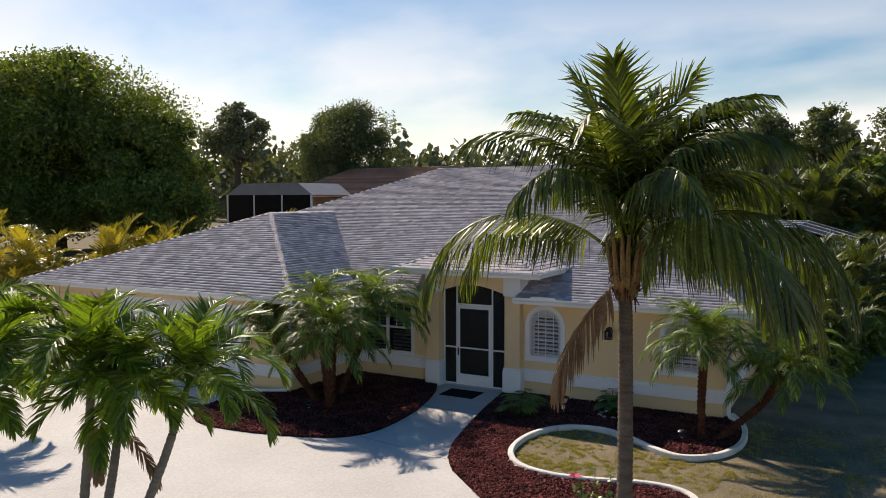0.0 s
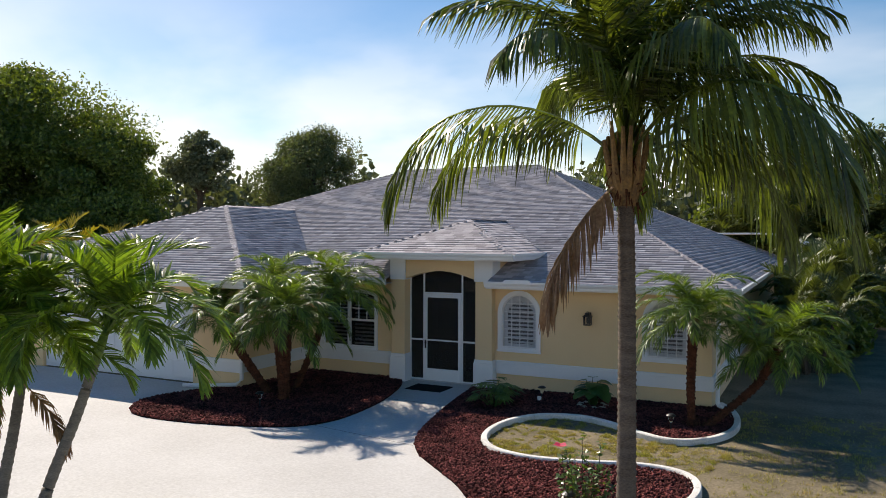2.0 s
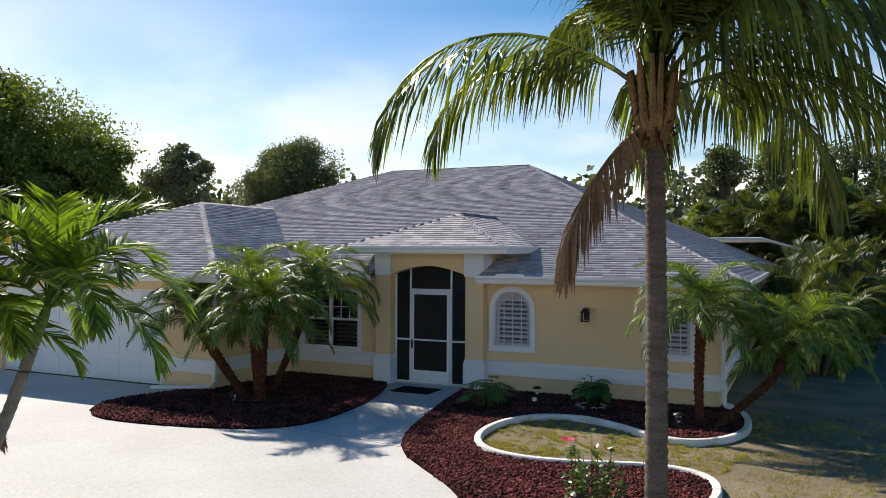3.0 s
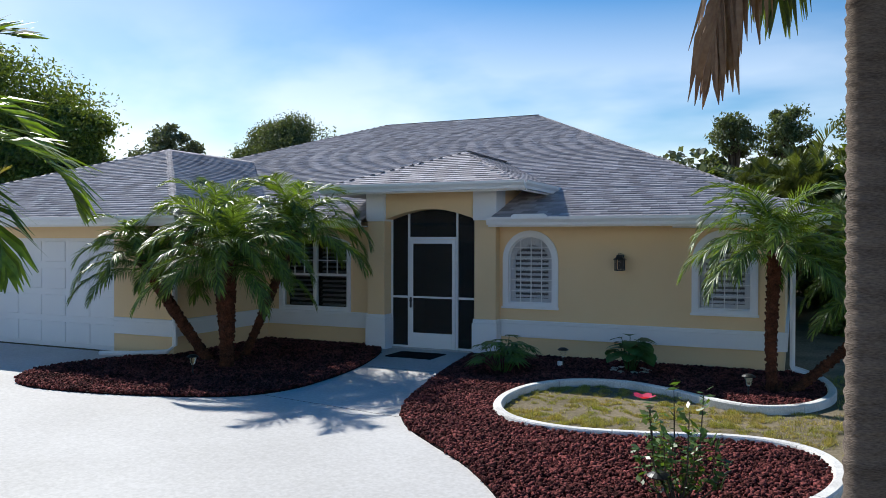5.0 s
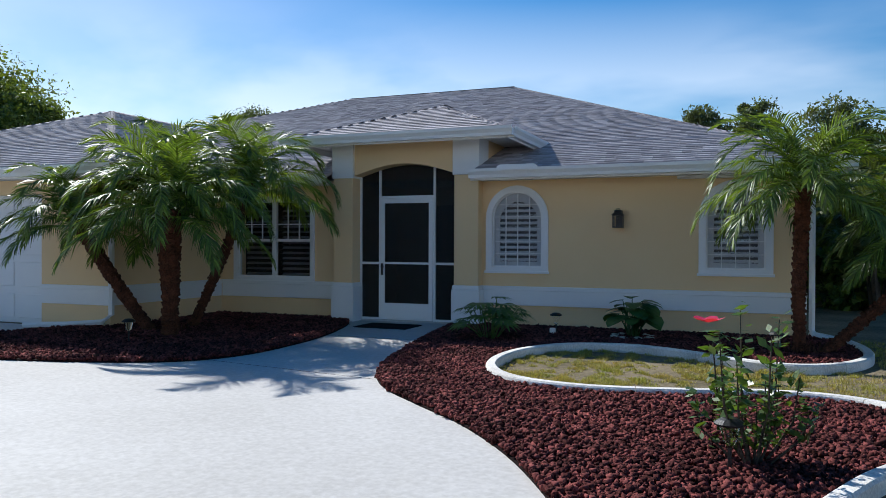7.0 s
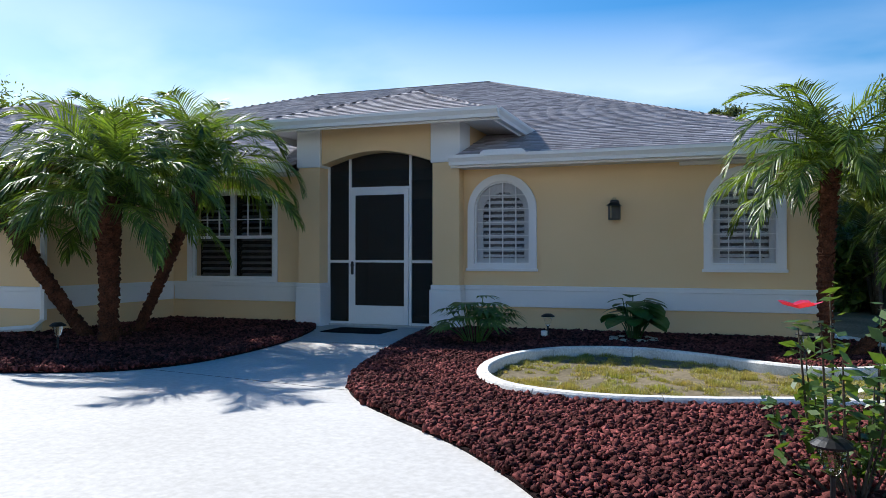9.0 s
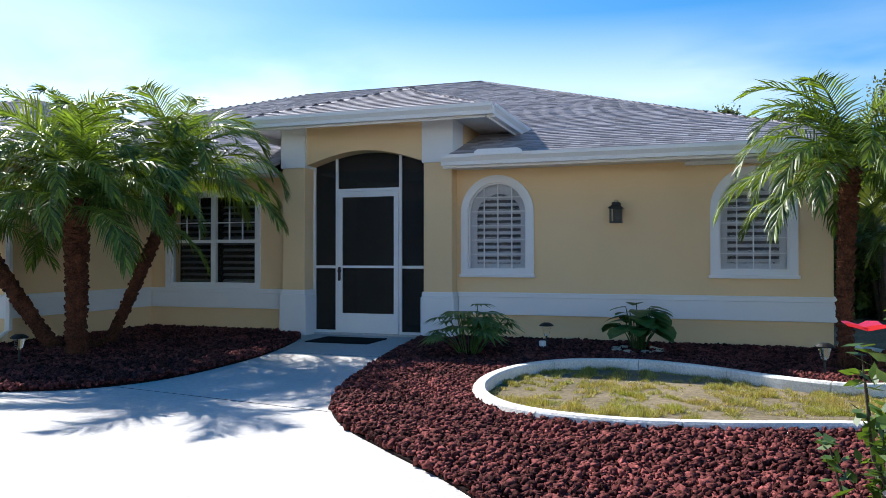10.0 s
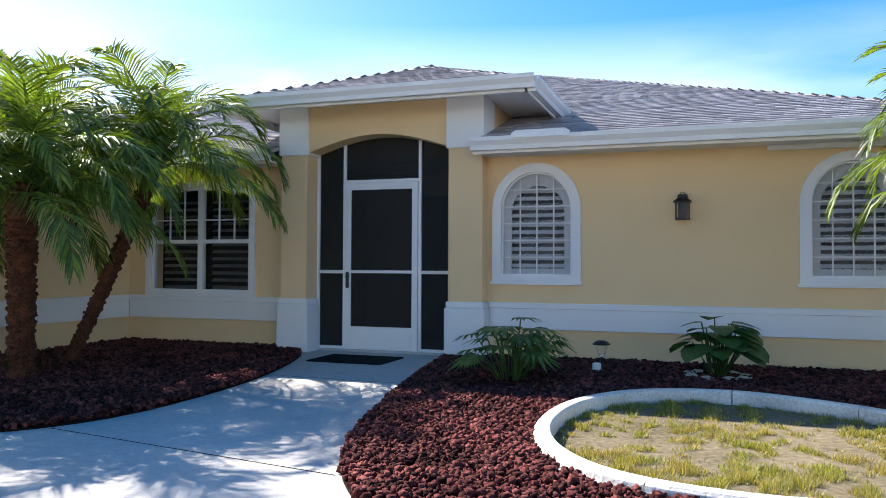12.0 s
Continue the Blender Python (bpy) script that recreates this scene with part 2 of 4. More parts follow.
def tube(bm, pts, radii, sides=8, cap=True):
    """A round bar along pts."""
    rings, up = [], Vector((0.02, 0.05, 1))
    for i, p in enumerate(pts):
        p = Vector(p)
        d = (Vector(pts[min(i + 1, len(pts) - 1)]) - Vector(pts[max(i - 1, 0)])).normalized()
        u = d.cross(up if abs(d.z) < 0.95 else Vector((1, 0, 0))).normalized()
        v = d.cross(u)
        r = radii[i] if hasattr(radii, "__len__") else radii
        rings.append([bm.verts.new(p + (u * math.cos(a) + v * math.sin(a)) * r) for a in (2 * math.pi * k / sides for k in range(sides))])
    for a, b in zip(rings, rings[1:]):
        for k in range(sides):
            bm.faces.new((a[k], a[(k + 1) % sides], b[(k + 1) % sides], b[k]))
    if cap:
        bm.faces.new(rings[0][::-1]), bm.faces.new(rings[-1])
    return bm


def smooth_line(pts, steps=6, closed=False):
    """A Catmull-Rom line through pts."""
    out, n = [], len(pts)
    P = [np.array(p, float) for p in pts]
    for i in range(n if closed else n - 1):
        a, b, c, d = (P[(i + k) % n] if closed else P[min(max(i + k, 0), n - 1)] for k in (-1, 0, 1, 2))
        for s in range(steps):
            t = s / steps
            out.append(tuple(0.5 * (2 * b + (c - a) * t + (2 * a - 5 * b + 4 * c - d) * t * t + (3 * b - a - 3 * c + d) * t ** 3)))
    if not closed:
        out.append(tuple(P[-1]))
    return out


def inside(x, y, poly):
    """Which of the places x, y lie inside the outline."""
    hit = np.zeros(len(x), bool)
    for (ax, ay), (bx, by) in zip(poly, poly[1:] + poly[:1]):
        cross = (ay > y) != (by > y)
        with np.errstate(divide="ignore", invalid="ignore"):
            hit ^= cross & (x < (bx - ax) * (y - ay) / (by - ay) + ax)
    return hit

# ---- ground ----
LEFT_EDGE = smooth_line([(-0.93, -0.34), (-0.62, -0.95), (-0.30, -2.0), (-0.12, -3.0), (-0.10, -4.2), (-0.40, -4.9), (-1.0, -5.28), (-2.0, -5.58), (-3.1, -5.72), (-3.9, -5.6), (-4.5, -5.05), (-4.65, -4.3), (-4.4, -3.4), (-4.15, -2.8)])
RIGHT_EDGE = smooth_line([(0.93, -0.34), (1.05, -1.2), (1.28, -2.5), (1.58, -3.9), (1.88, -4.85), (2.28, -5.5), (2.85, -6.05), (3.5, -6.65), (4.15, -7.5), (4.7, -8.6), (5.1, -10.2), (5.5, -13.0)])
KERB_LINE = smooth_line([(6.12, 0.25), (6.45, -0.5), (6.58, -1.4), (6.5, -2.15), (6.2, -2.75), (5.75, -3.02), (5.25, -2.82), (4.6, -2.35), (3.95, -2.08), (3.25, -2.28), (2.84, -2.9), (2.74, -3.7), (2.90, -4.4), (3.3, -4.9), (3.95, -5.1), (4.7, -5.0), (5.5, -4.75), (6.05, -4.78), (6.38, -5.1), (6.48, -5.7), (6.3, -6.4), (5.85, -7.2), (5.5, -8.2), (5.45, -9.6)], 6)

g = bmesh.new()
bmesh.ops.create_grid(g, x_segments=60, y_segments=60, size=900)
for v in g.verts:
    v.co.z = 0.0
lone("ground", g, LAWN, "dry tan and green lawn round the house", "ground", kind="structure")

drive = LEFT_EDGE + [(-4.15, -2.8), (-13.2, -2.8), (-13.6, -7.0), (-12.5, -14.0), (-9.0, -24.0), (5.5, -24.0)] + RIGHT_EDGE[::-1] + [(0.93, -0.02), (-0.93, -0.02)]
lone("driveway", slab(bmesh.new(), drive, -0.05, 0.02), CONCRETE, "pale concrete driveway and walk, sunlit and stained", "driveway", kind="structure")
j = bmesh.new()
for a, b in (((-0.25, -4.75), (1.98, -5.12)), ((-0.35, -2.15), (1.2, -2.2))):
    a, b = Vector((*a, 0.0212)), Vector((*b, 0.0212))
    s = (b - a).cross(Vector((0, 0, 1))).normalized() * 0.006
    j.faces.new([j.verts.new(p) for p in (a - s, b - s, b + s, a + s)])
lone("concrete_joint", j, SOIL, "dark saw-cut joints in the concrete", "joint", kind="structure")

LEFT_BED = LEFT_EDGE + [(-3.72, -2.8), (-3.72, -0.1), (-1.26, -0.1), (-1.26, -0.34)]
RIGHT_BED = RIGHT_EDGE[:-8] + KERB_LINE[::-1] + [(6.02, -0.1), (1.37, -0.1), (1.37, -0.34)]
ISLE = [(-0.3 + 1.35 * math.cos(a), -11.2 + 0.75 * math.sin(a)) for a in (2 * math.pi * k / 28 for k in range(28))]
RING = [(-7.6 + 0.7 * math.cos(a), -8.3 + 0.6 * math.sin(a)) for a in (2 * math.pi * k / 24 for k in range(24))]
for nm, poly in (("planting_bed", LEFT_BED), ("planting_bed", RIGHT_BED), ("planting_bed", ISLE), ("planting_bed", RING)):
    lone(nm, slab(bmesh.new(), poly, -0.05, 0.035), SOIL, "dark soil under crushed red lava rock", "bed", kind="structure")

CHIP_V = np.array([(x, y, z) for x in (-1, 1) for y in (-1, 1) for z in (-1, 1)]) * 0.72
CHIP_F = np.array([(0, 1, 3, 2), (4, 6, 7, 5), (0, 4, 5, 1), (2, 3, 7, 6), (0, 2, 6, 4), (1, 5, 7, 3)])


def mesh_of(name, verts, faces, mat):
    me = bpy.data.meshes.new(name)
    me.vertices.add(len(verts))
    me.vertices.foreach_set("co", np.asarray(verts, np.float32).ravel())
    k = faces.shape[1]
    me.loops.add(faces.size)
    me.loops.foreach_set("vertex_index", faces.astype(np.int32).ravel())
    me.polygons.add(len(faces))
    me.polygons.foreach_set("loop_start", np.arange(0, faces.size, k, dtype=np.int32))
    me.update(calc_edges=True)
    me.materials.append(mat)
    return me


def scatter(poly, count, seed):
    r = np.random.default_rng(seed)
    p = np.array(poly)
    lo, hi = p.min(0), p.max(0)
    xy = r.uniform(lo, hi, (count, 2))
    return xy[inside(xy[:, 0], xy[:, 1], [tuple(q) for q in poly])], r


def rocks(name, poly, count, seed, label):
    xy, r = scatter(poly, count, seed)
    n = len(xy)
    size = (0.0095 + 0.0145 * r.uniform(0, 1, (n, 1, 1)) ** 1.6) * r.uniform(0.7, 1.3, (n, 1, 3))
    v = (CHIP_V[None] + r.uniform(-0.42, 0.42, (n, 8, 3))) * size
    a = r.uniform(0, 6.28, n)
    c, s = np.cos(a)[:, None], np.sin(a)[:, None]
    b = r.uniform(0, 6.28, n)
    cb, sb = np.cos(b)[:, None], np.sin(b)[:, None]
    v = np.stack([v[..., 0], v[..., 1] * cb - v[..., 2] * sb, v[..., 1] * sb + v[..., 2] * cb], -1)
    w = np.stack([v[..., 0] * c - v[..., 1] * s, v[..., 0] * s + v[..., 1] * c, v[..., 2]], -1)
    w += np.stack([xy[:, 0], xy[:, 1], 0.04 + r.uniform(0, 0.03, n)], -1)[:, None]
    f = (CHIP_F[None] + (np.arange(n) * 8)[:, None, None]).reshape(-1, 4)
    return tagged(new(name, mesh_of(name, w.reshape(-1, 3), f, LAVA)), label, "lava rock", kind="stuff")


rocks("lava_rock", LEFT_BED, 42000, 1, "crushed dark red lava rock mulch in the bed")
rocks("lava_rock", RIGHT_BED, 125000, 2, "crushed dark red lava rock mulch in the bed")
rocks("lava_rock", ISLE, 2500, 3, "crushed dark red lava rock mulch in the bed")
rocks("lava_rock", RING, 1500, 4, "crushed dark red lava rock mulch in the bed")

# kerb: cast sections with a stepped top
kerb = thing("kerb", (0, 0, 0), "curving white cast concrete garden kerb with a stepped top", "kerb", kind="structure")
PROFILE = [(-0.095, -0.03), (-0.095, 0.085), (-0.08, 0.103), (0.0, 0.103), (0.014, 0.088), (0.024, 0.058), (0.085, 0.052), (0.098, 0.038), (0.098, -0.03)]
fine_line = [Vector((*p, 0)) for p in KERB_LINE]
STEP = 8
for s in range(0, len(fine_line) - 1, STEP):
    seg = list(range(s, min(s + STEP, len(fine_line) - 1) + 1))
    bm, rows_ = bmesh.new(), []
    for q, i in enumerate(seg):
        d = (fine_line[min(i + 1, len(fine_line) - 1)] - fine_line[max(i - 1, 0)]).normalized()
        side = Vector((-d.y, d.x, 0))
        p = fine_line[i] + (d * 0.004 if q == 0 else -d * 0.004 if q == len(seg) - 1 else Vector())
        rows_.append([bm.verts.new(p - side * a + Vector((0, 0, h))) for a, h in PROFILE])
    for a, b in zip(rows_, rows_[1:]):
        for k in range(len(PROFILE) - 1):
            bm.faces.new((a[k], a[k + 1], b[k + 1], b[k]))
    bm.faces.new(rows_[0][::-1]), bm.faces.new(rows_[-1])
    bmesh.ops.recalc_face_normals(bm, faces=bm.faces)
    part("kerb_section", bm, KERB, kerb)


def grass(name, poly, count, seed, label, tall=0.045, ox=0.0):
    xy, r = scatter(poly, count, seed)
    patch = np.array([noise.noise(Vector((x * 1.7, y * 1.7, seed))) + 1.5 * noise.noise(Vector((x * 7, y * 7, seed))) for x, y in xy])
    keep = patch + r.uniform(-0.4, 0.4, len(xy)) > 0.22
    xy, lush = xy[keep], np.clip(0.7 + 0.7 * patch[keep], 0.5, 1.6)
    n = len(xy)
    a, h, lean = r.uniform(0, 6.28, n), r.uniform(0.5, 1.4, n) * tall * lush, r.uniform(0.1, 1.2, n) * tall
    w = 0.0034
    d = np.stack([np.cos(a), np.sin(a)], -1)
    q = np.stack([-d[:, 1], d[:, 0]], -1) * w
    z0 = np.full((n, 1), -0.005)
    base1, base2 = np.hstack([xy - q, z0]), np.hstack([xy + q, z0])
    tip = np.hstack([xy + d * lean[:, None], (h - 0.005)[:, None]])
    v = np.stack([base1, base2, tip], 1).reshape(-1, 3)
    f = np.arange(len(v)).reshape(-1, 3)
    return tagged(new(name, mesh_of(name, v, f, BLADE)), label, "grass", kind="stuff")


PATCH = [(p[0], p[1]) for p in KERB_LINE[30:100]] + [(6.4, -4.6), (6.8, -3.5), (6.4, -2.7)]
grass("grass", PATCH, 190000, 5, "short dry yellow-green grass inside the kerb", 0.036)
grass("grass", [(6.6, 0.2), (6.65, -2.6), (6.0, -3.2), (6.0, -4.6), (6.7, -5.2), (6.6, -6.6), (5.9, -7.6), (5.8, -10.0), (12, -10), (12, 0.2)], 150000, 6, "short dry lawn grass", 0.042)

# ---- house ----
house = thing("house", (0, 0, 0), "single-storey beige stucco house with white trim and grey shingle hip roof", "house")
YF, X0, X1, TOP = -0.10, 1.36, 6.02, 2.42


def pierced(bm, x0, x1, z0, z1, y0, y1, holes):
    """A wall with arched openings (a, b, sill, spring, top)."""
    at = x0
    for a, b, sill, spring, top in sorted(holes):
        box(bm, at, a, y0, y1, z0, z1)
        box(bm, a, b, y0, y1, z0, sill)
        arc = arch(a, b, sill, spring, top)[2:]
        prism(bm, [(b, z1)] + arc + [(a, z1)], y0, y1)
        at = b
    box(bm, at, x1, y0, y1, z0, z1)
    bmesh.ops.remove_doubles(bm, verts=bm.verts, dist=0.0005)
    return bm


W1 = (1.53, 2.34, 0.97, 1.74, 2.15)
W2 = (4.75, 5.54, 0.98, 1.74, 2.15)
W0 = (-3.34, -1.80, 0.72, 1.96, 2.10)
part("front_wall", pierced(bmesh.new(), X0, X1, -0.1, TOP, YF, 0.12, [W1, W2]), STUCCO, house, "beige stucco wall with two arched windows")
part("front_wall", pierced(bmesh.new(), -3.72, -1.24, -0.1, TOP, YF, 0.12, [W0]), STUCCO, house, "beige stucco wall with a twin window")
part("garage_side_wall", boxed(-3.92, -3.72, -2.75, 0.12, -0.1, TOP), STUCCO, house)
for x0, x1, z0 in ((-13.0, -10.4, -0.1), (-5.15, -3.92, -0.1), (-10.4, -5.15, 2.10)):
    part("garage_front_wall", boxed(x0, x1, -2.75, -2.55, z0, TOP), STUCCO, house)
part("side_wall", boxed(5.82, 6.02, 0.12, 21.0, -0.1, TOP), STUCCO, house)
part("side_wall", boxed(-13.0, -12.8, -2.55, 21.0, -0.1, TOP), STUCCO, house)
part("rear_wall", boxed(-12.8, 5.82, 20.8, 21.0, -0.1, TOP), STUCCO, house)
# white base band round the walls
for x0, x1, y0, y1 in ((1.40, 6.06, -0.145, -0.098), (-3.67, -1.27, -0.145, -0.098), (-5.12, -3.67, -2.795, -2.748), (-3.722, -3.675, -2.748, -0.145), (6.018, 6.063, -0.098, 16.9)):
    b = boxed(x0, x1, y0, y1, 0.37, 0.665, bevel=0.006)
    box(b, x0 - 0.005, x1 + 0.005, y0 - 0.012, y1, 0.60, 0.668, bevel=0.008)
    part("base_band", b, TRIM, house, "white stucco band")
# porch
for a, b in ((-1.24, -0.88), (0.95, 1.36)):
    part("column", boxed(a, b, -0.30, 0.12, 0.0, 2.44, bevel=0.008), STUCCO, house)
    base = boxed(a - 0.035, b + 0.035, -0.335, 0.115, 0.0, 0.60, bevel=0.008)
    box(base, a - 0.02, b + 0.02, -0.322, 0.112, 0.60, 0.67, bevel=0.008)
    part("column_base", base, TRIM, house)
    part("column_cap", boxed(a - 0.02, b + 0.02, -0.325, 0.14, 2.43, 3.02, bevel=0.006), TRIM, house)
arcs = [(0.95 - 1.83 * i / 16, 2.46 + 0.19 * math.sin(math.pi * i / 16)) for i in range(17)]
part("porch_header", prism(bmesh.new(), [(0.95, 3.02)] + arcs + [(-0.88, 3.02)], -0.27, 0.10), STUCCO, house, "arched beige header over the entry")
for x0, x1 in ((1.16, 1.355), (-1.235, -1.04)):
    part("porch_side_wall", boxed(x0, x1, 0.12, 2.6, TOP - 0.02, 3.02), STUCCO, house)
part("entry_wall", boxed(-0.90, 0.97, 1.5, 1.6, -0.1, 3.0), STUCCO, house)
part("entry_wall", boxed(-1.22, -0.90, 0.12, 1.6, -0.1, 3.0), STUCCO, house)
part("entry_wall", boxed(0.97, 1.34, 0.14, 1.6, -0.1, 3.0), STUCCO, house)
part("front_door", boxed(-0.10, 0.80, 1.46, 1.50, 0.03, 2.05, bevel=0.01), COIR, house, "brown front door behind the screen")
part("threshold", boxed(-0.88, 0.95, -0.06, 1.5, -0.02, 0.045), CONCRETE, house)

# screen and screen door
SHEER = bpy.data.materials.new("dark_screen_mesh")
SHEER.use_nodes = True
sn, sl = SHEER.node_tree.nodes, SHEER.node_tree.links
st, sm = sn.new("ShaderNodeBsdfTransparent"), sn.new("ShaderNodeMixShader")
sn["Principled BSDF"].inputs["Base Color"].default_value = (0.012, 0.011, 0.011, 1)
sn["Principled BSDF"].inputs["Roughness"].default_value = 0.7
sm.inputs["Fac"].default_value = 0.35
sl.new(sn["Principled BSDF"].outputs["BSDF"], sm.inputs[1])
sl.new(st.outputs["BSDF"], sm.inputs[2])
sl.new(sm.outputs["Shader"], sn["Material Output"].inputs["Surface"])


def head(x):
    return 2.46 + 0.19 * math.sin(math.pi * min(max((0.95 - x) / 1.83, 0), 1))


entry = tagged(new("screen_enclosure"), "white aluminium framed dark insect screen filling the arched entry", "screen")
for x in (-0.865, -0.50, 0.50, 0.935):
    part("mullion", boxed(x - 0.018, x + 0.018, -0.03, 0.03, 0.045, head(x) - 0.002), ALU, entry)
for x0, x1, z in ((-0.845, -0.52, 1.0), (0.52, 0.915, 1.0), (-0.845, -0.52, 0.06), (0.52, 0.915, 0.06), (-0.48, 0.48, 2.115)):
    part("rail", boxed(x0, x1, -0.025, 0.025, z - 0.02, z + 0.02), ALU, entry)
for x0, x1, z0 in ((-0.85, -0.515, 0.08), (0.515, 0.92, 0.08), (-0.485, 0.485, 2.13)):
    xs = [x0 + (x1 - x0) * i / 10 for i in range(11)]
    part("screen_panel", prism(bmesh.new(), [(x0, z0), (x1, z0)] + [(x, head(x) - 0.004) for x in xs[::-1]], -0.004, 0.004), SHEER, entry, "dark insect mesh")
door = part("screen_door", ring(bmesh.new(), [(-0.475, 0.05), (0.475, 0.05), (0.475, 2.09), (-0.475, 2.09)], [(-0.405, 0.33), (0.405, 0.33), (0.405, 2.01), (-0.405, 2.01)], -0.045, -0.01), ALU, entry, "white screen door with a solid kick plate")
part("cross_rail", boxed(-0.41, 0.41, -0.04, -0.012, 0.985, 1.02), ALU, door)
part("door_screen", boxed(-0.41, 0.41, -0.03, -0.022, 0.325, 2.015), SHEER, door, "dark insect mesh")
part("kick_plate", boxed(-0.40, 0.40, -0.05, -0.044, 0.07, 0.31, bevel=0.004), ALU, door)
h = boxed(-0.462, -0.425, -0.075, -0.044, 0.80, 1.0, bevel=0.008)
box(h, -0.455, -0.40, -0.105, -0.075, 0.93, 0.955, bevel=0.006)
part("handle", h, BLACK, door, "black latch handle")

mat_ = tagged(new("doormat"), "black rectangular rubber doormat on the walk", "mat")
part("pad", boxed(-0.42, 0.48, -1.12, -0.46, 0.02, 0.035, bevel=0.005), RUBBER, mat_)


def arched_window(hole, label):
    a, b, sill, spring, top = hole
    w = part("window", ring(bmesh.new(), arch(a - 0.10, b + 0.10, sill - 0.10, spring, top + 0.10), arch(a, b, sill, spring, top), YF - 0.035, YF + 0.02), TRIM, house, label)
    part("window_frame", ring(bmesh.new(), arch(a + 0.001, b - 0.001, sill + 0.001, spring, top - 0.001), arch(a + 0.02, b - 0.02, sill + 0.02, spring, top - 0.02), YF, YF + 0.05), ALU, w)
    cx, hw = (a + b) / 2, (b - a) / 2 - 0.02
    cols, size = 4, (b - a - 0.04) / 4
    nrow = int((top - sill) / size) + 1
    for r in range(nrow):
        for c in range(cols):
            x0, z0 = a + 0.02 + c * size, sill + 0.02 + r * size
            pts = []
            for u, v in ((0, 0), (.5, 0), (1, 0), (1, .5), (1, 1), (.5, 1), (0, 1), (0, .5)):
                x, z = x0 + 0.006 + u * (size - 0.012), z0 + 0.006 + v * (size - 0.012)
                if z > spring:
                    k = math.hypot((x - cx) / hw, (z - spring) / (top - spring - 0.02))
                    if k > 1:
                        x, z = cx + (x - cx) / k, spring + (z - spring) / k
                pts.append((x, z))
            ar = abs(sum(p[0] * q[1] - q[0] * p[1] for p, q in zip(pts, pts[1:] + pts[:1]))) / 2
            if ar < 0.0015:
                continue
            mx, mz = sum(p[0] for p in pts) / 8, sum(p[1] for p in pts) / 8
            bm = bmesh.new()
            o = [bm.verts.new((x, YF + 0.045, z)) for x, z in pts]
            i = [bm.verts.new((mx + (x - mx) * 0.8, YF + 0.032, mz + (z - mz) * 0.8)) for x, z in pts]
            for k in range(8):
                bm.faces.new((o[k], o[(k + 1) % 8], i[(k + 1) % 8], i[k]))
            bm.faces.new(i)
            bmesh.ops.recalc_face_normals(bm, faces=bm.faces)
            part("glass_block", bm, BLOCK, w).visible_shadow = False
    # white bars between the blocks, cut to the arch
    for c in range(1, cols):
        x = a + 0.02 + c * size
        zt = spring + (top - spring - 0.02) * math.sqrt(max(0.0, 1 - ((x - cx) / hw) ** 2))
        part("grid_bar", boxed(x - 0.0065, x + 0.0065, YF + 0.026, YF + 0.047, sill + 0.02, zt), ALU, w)
    for r in range(1, nrow):
        z = sill + 0.02 + r * size
        k = max(0.0, 1 - (max(z - spring, 0) / (top - spring - 0.02)) ** 2)
        if k > 0.05:
            x = hw * math.sqrt(k)
            part("grid_bar", boxed(cx - x, cx + x, YF + 0.027, YF + 0.046, z - 0.0065, z + 0.0065), ALU, w)
    # louvred shutter behind the glass
    inner = arch(a + 0.10, b - 0.10, sill + 0.085, spring - 0.02, top - 0.15)
    part("shutter_frame", ring(bmesh.new(), arch(a + 0.002, b - 0.002, sill + 0.002, spring, top - 0.002), inner, YF + 0.085, YF + 0.11), LOUVRE, w, "white shutter frame behind the glass")
    for r in range(nrow):
        for dz in (0.0, 0.5):
            z = sill + 0.02 + (r + dz) * size
            wd = 0.075 if dz == 0 else 0.045
            k = 1 - (max(z - spring, 0) / (top - spring)) ** 2
            if k > 0.2 and z + wd < top - 0.1:
                x = (b - a) / 2 * math.sqrt(k) - 0.06
                bm = boxed(cx - x, cx + x, -wd / 2, wd / 2, -0.005, 0.005)
                bm.transform(Matrix.Translation((0, YF + 0.13, z)) @ Matrix.Rotation(radians(62), 4, "X"))
                part("louvre", bm, LOUVRE, w)
    part("window_backing", boxed(a - 0.03, b + 0.03, 0.125, 0.14, sill - 0.03, top + 0.03), SHUTTER, w)
    s = boxed(a - 0.12, b + 0.12, YF - 0.05, YF - 0.035, sill - 0.10, sill - 0.06, bevel=0.004)
    part("window_sill", s, TRIM, w)


arched_window(W1, "arched patterned-glass window with white grid and louvred shutter")
arched_window(W2, "arched patterned-glass window with white grid and louvred shutter")

# twin sash window with shutters
a, b, sill, spring, top = W0
w = part("window", ring(bmesh.new(), arch(a - 0.09, b + 0.07, sill - 0.06, spring, top + 0.07), arch(a, b, sill, spring, top), YF - 0.03, YF + 0.02), TRIM, house, "twin sash window in a white surround with shutters behind")
part("window_frame", ring(bmesh.new(), arch(a + 0.001, b - 0.001, sill + 0.001, spring, top - 0.001), arch(a + 0.035, b - 0.035, sill + 0.035, spring, top - 0.035), YF + 0.0, YF + 0.06), ALU, w)
mid = (a + b) / 2
part("mullion", boxed(mid - 0.04, mid + 0.04, YF - 0.005, YF + 0.065, sill + 0.03, top - 0.01), ALU, w)
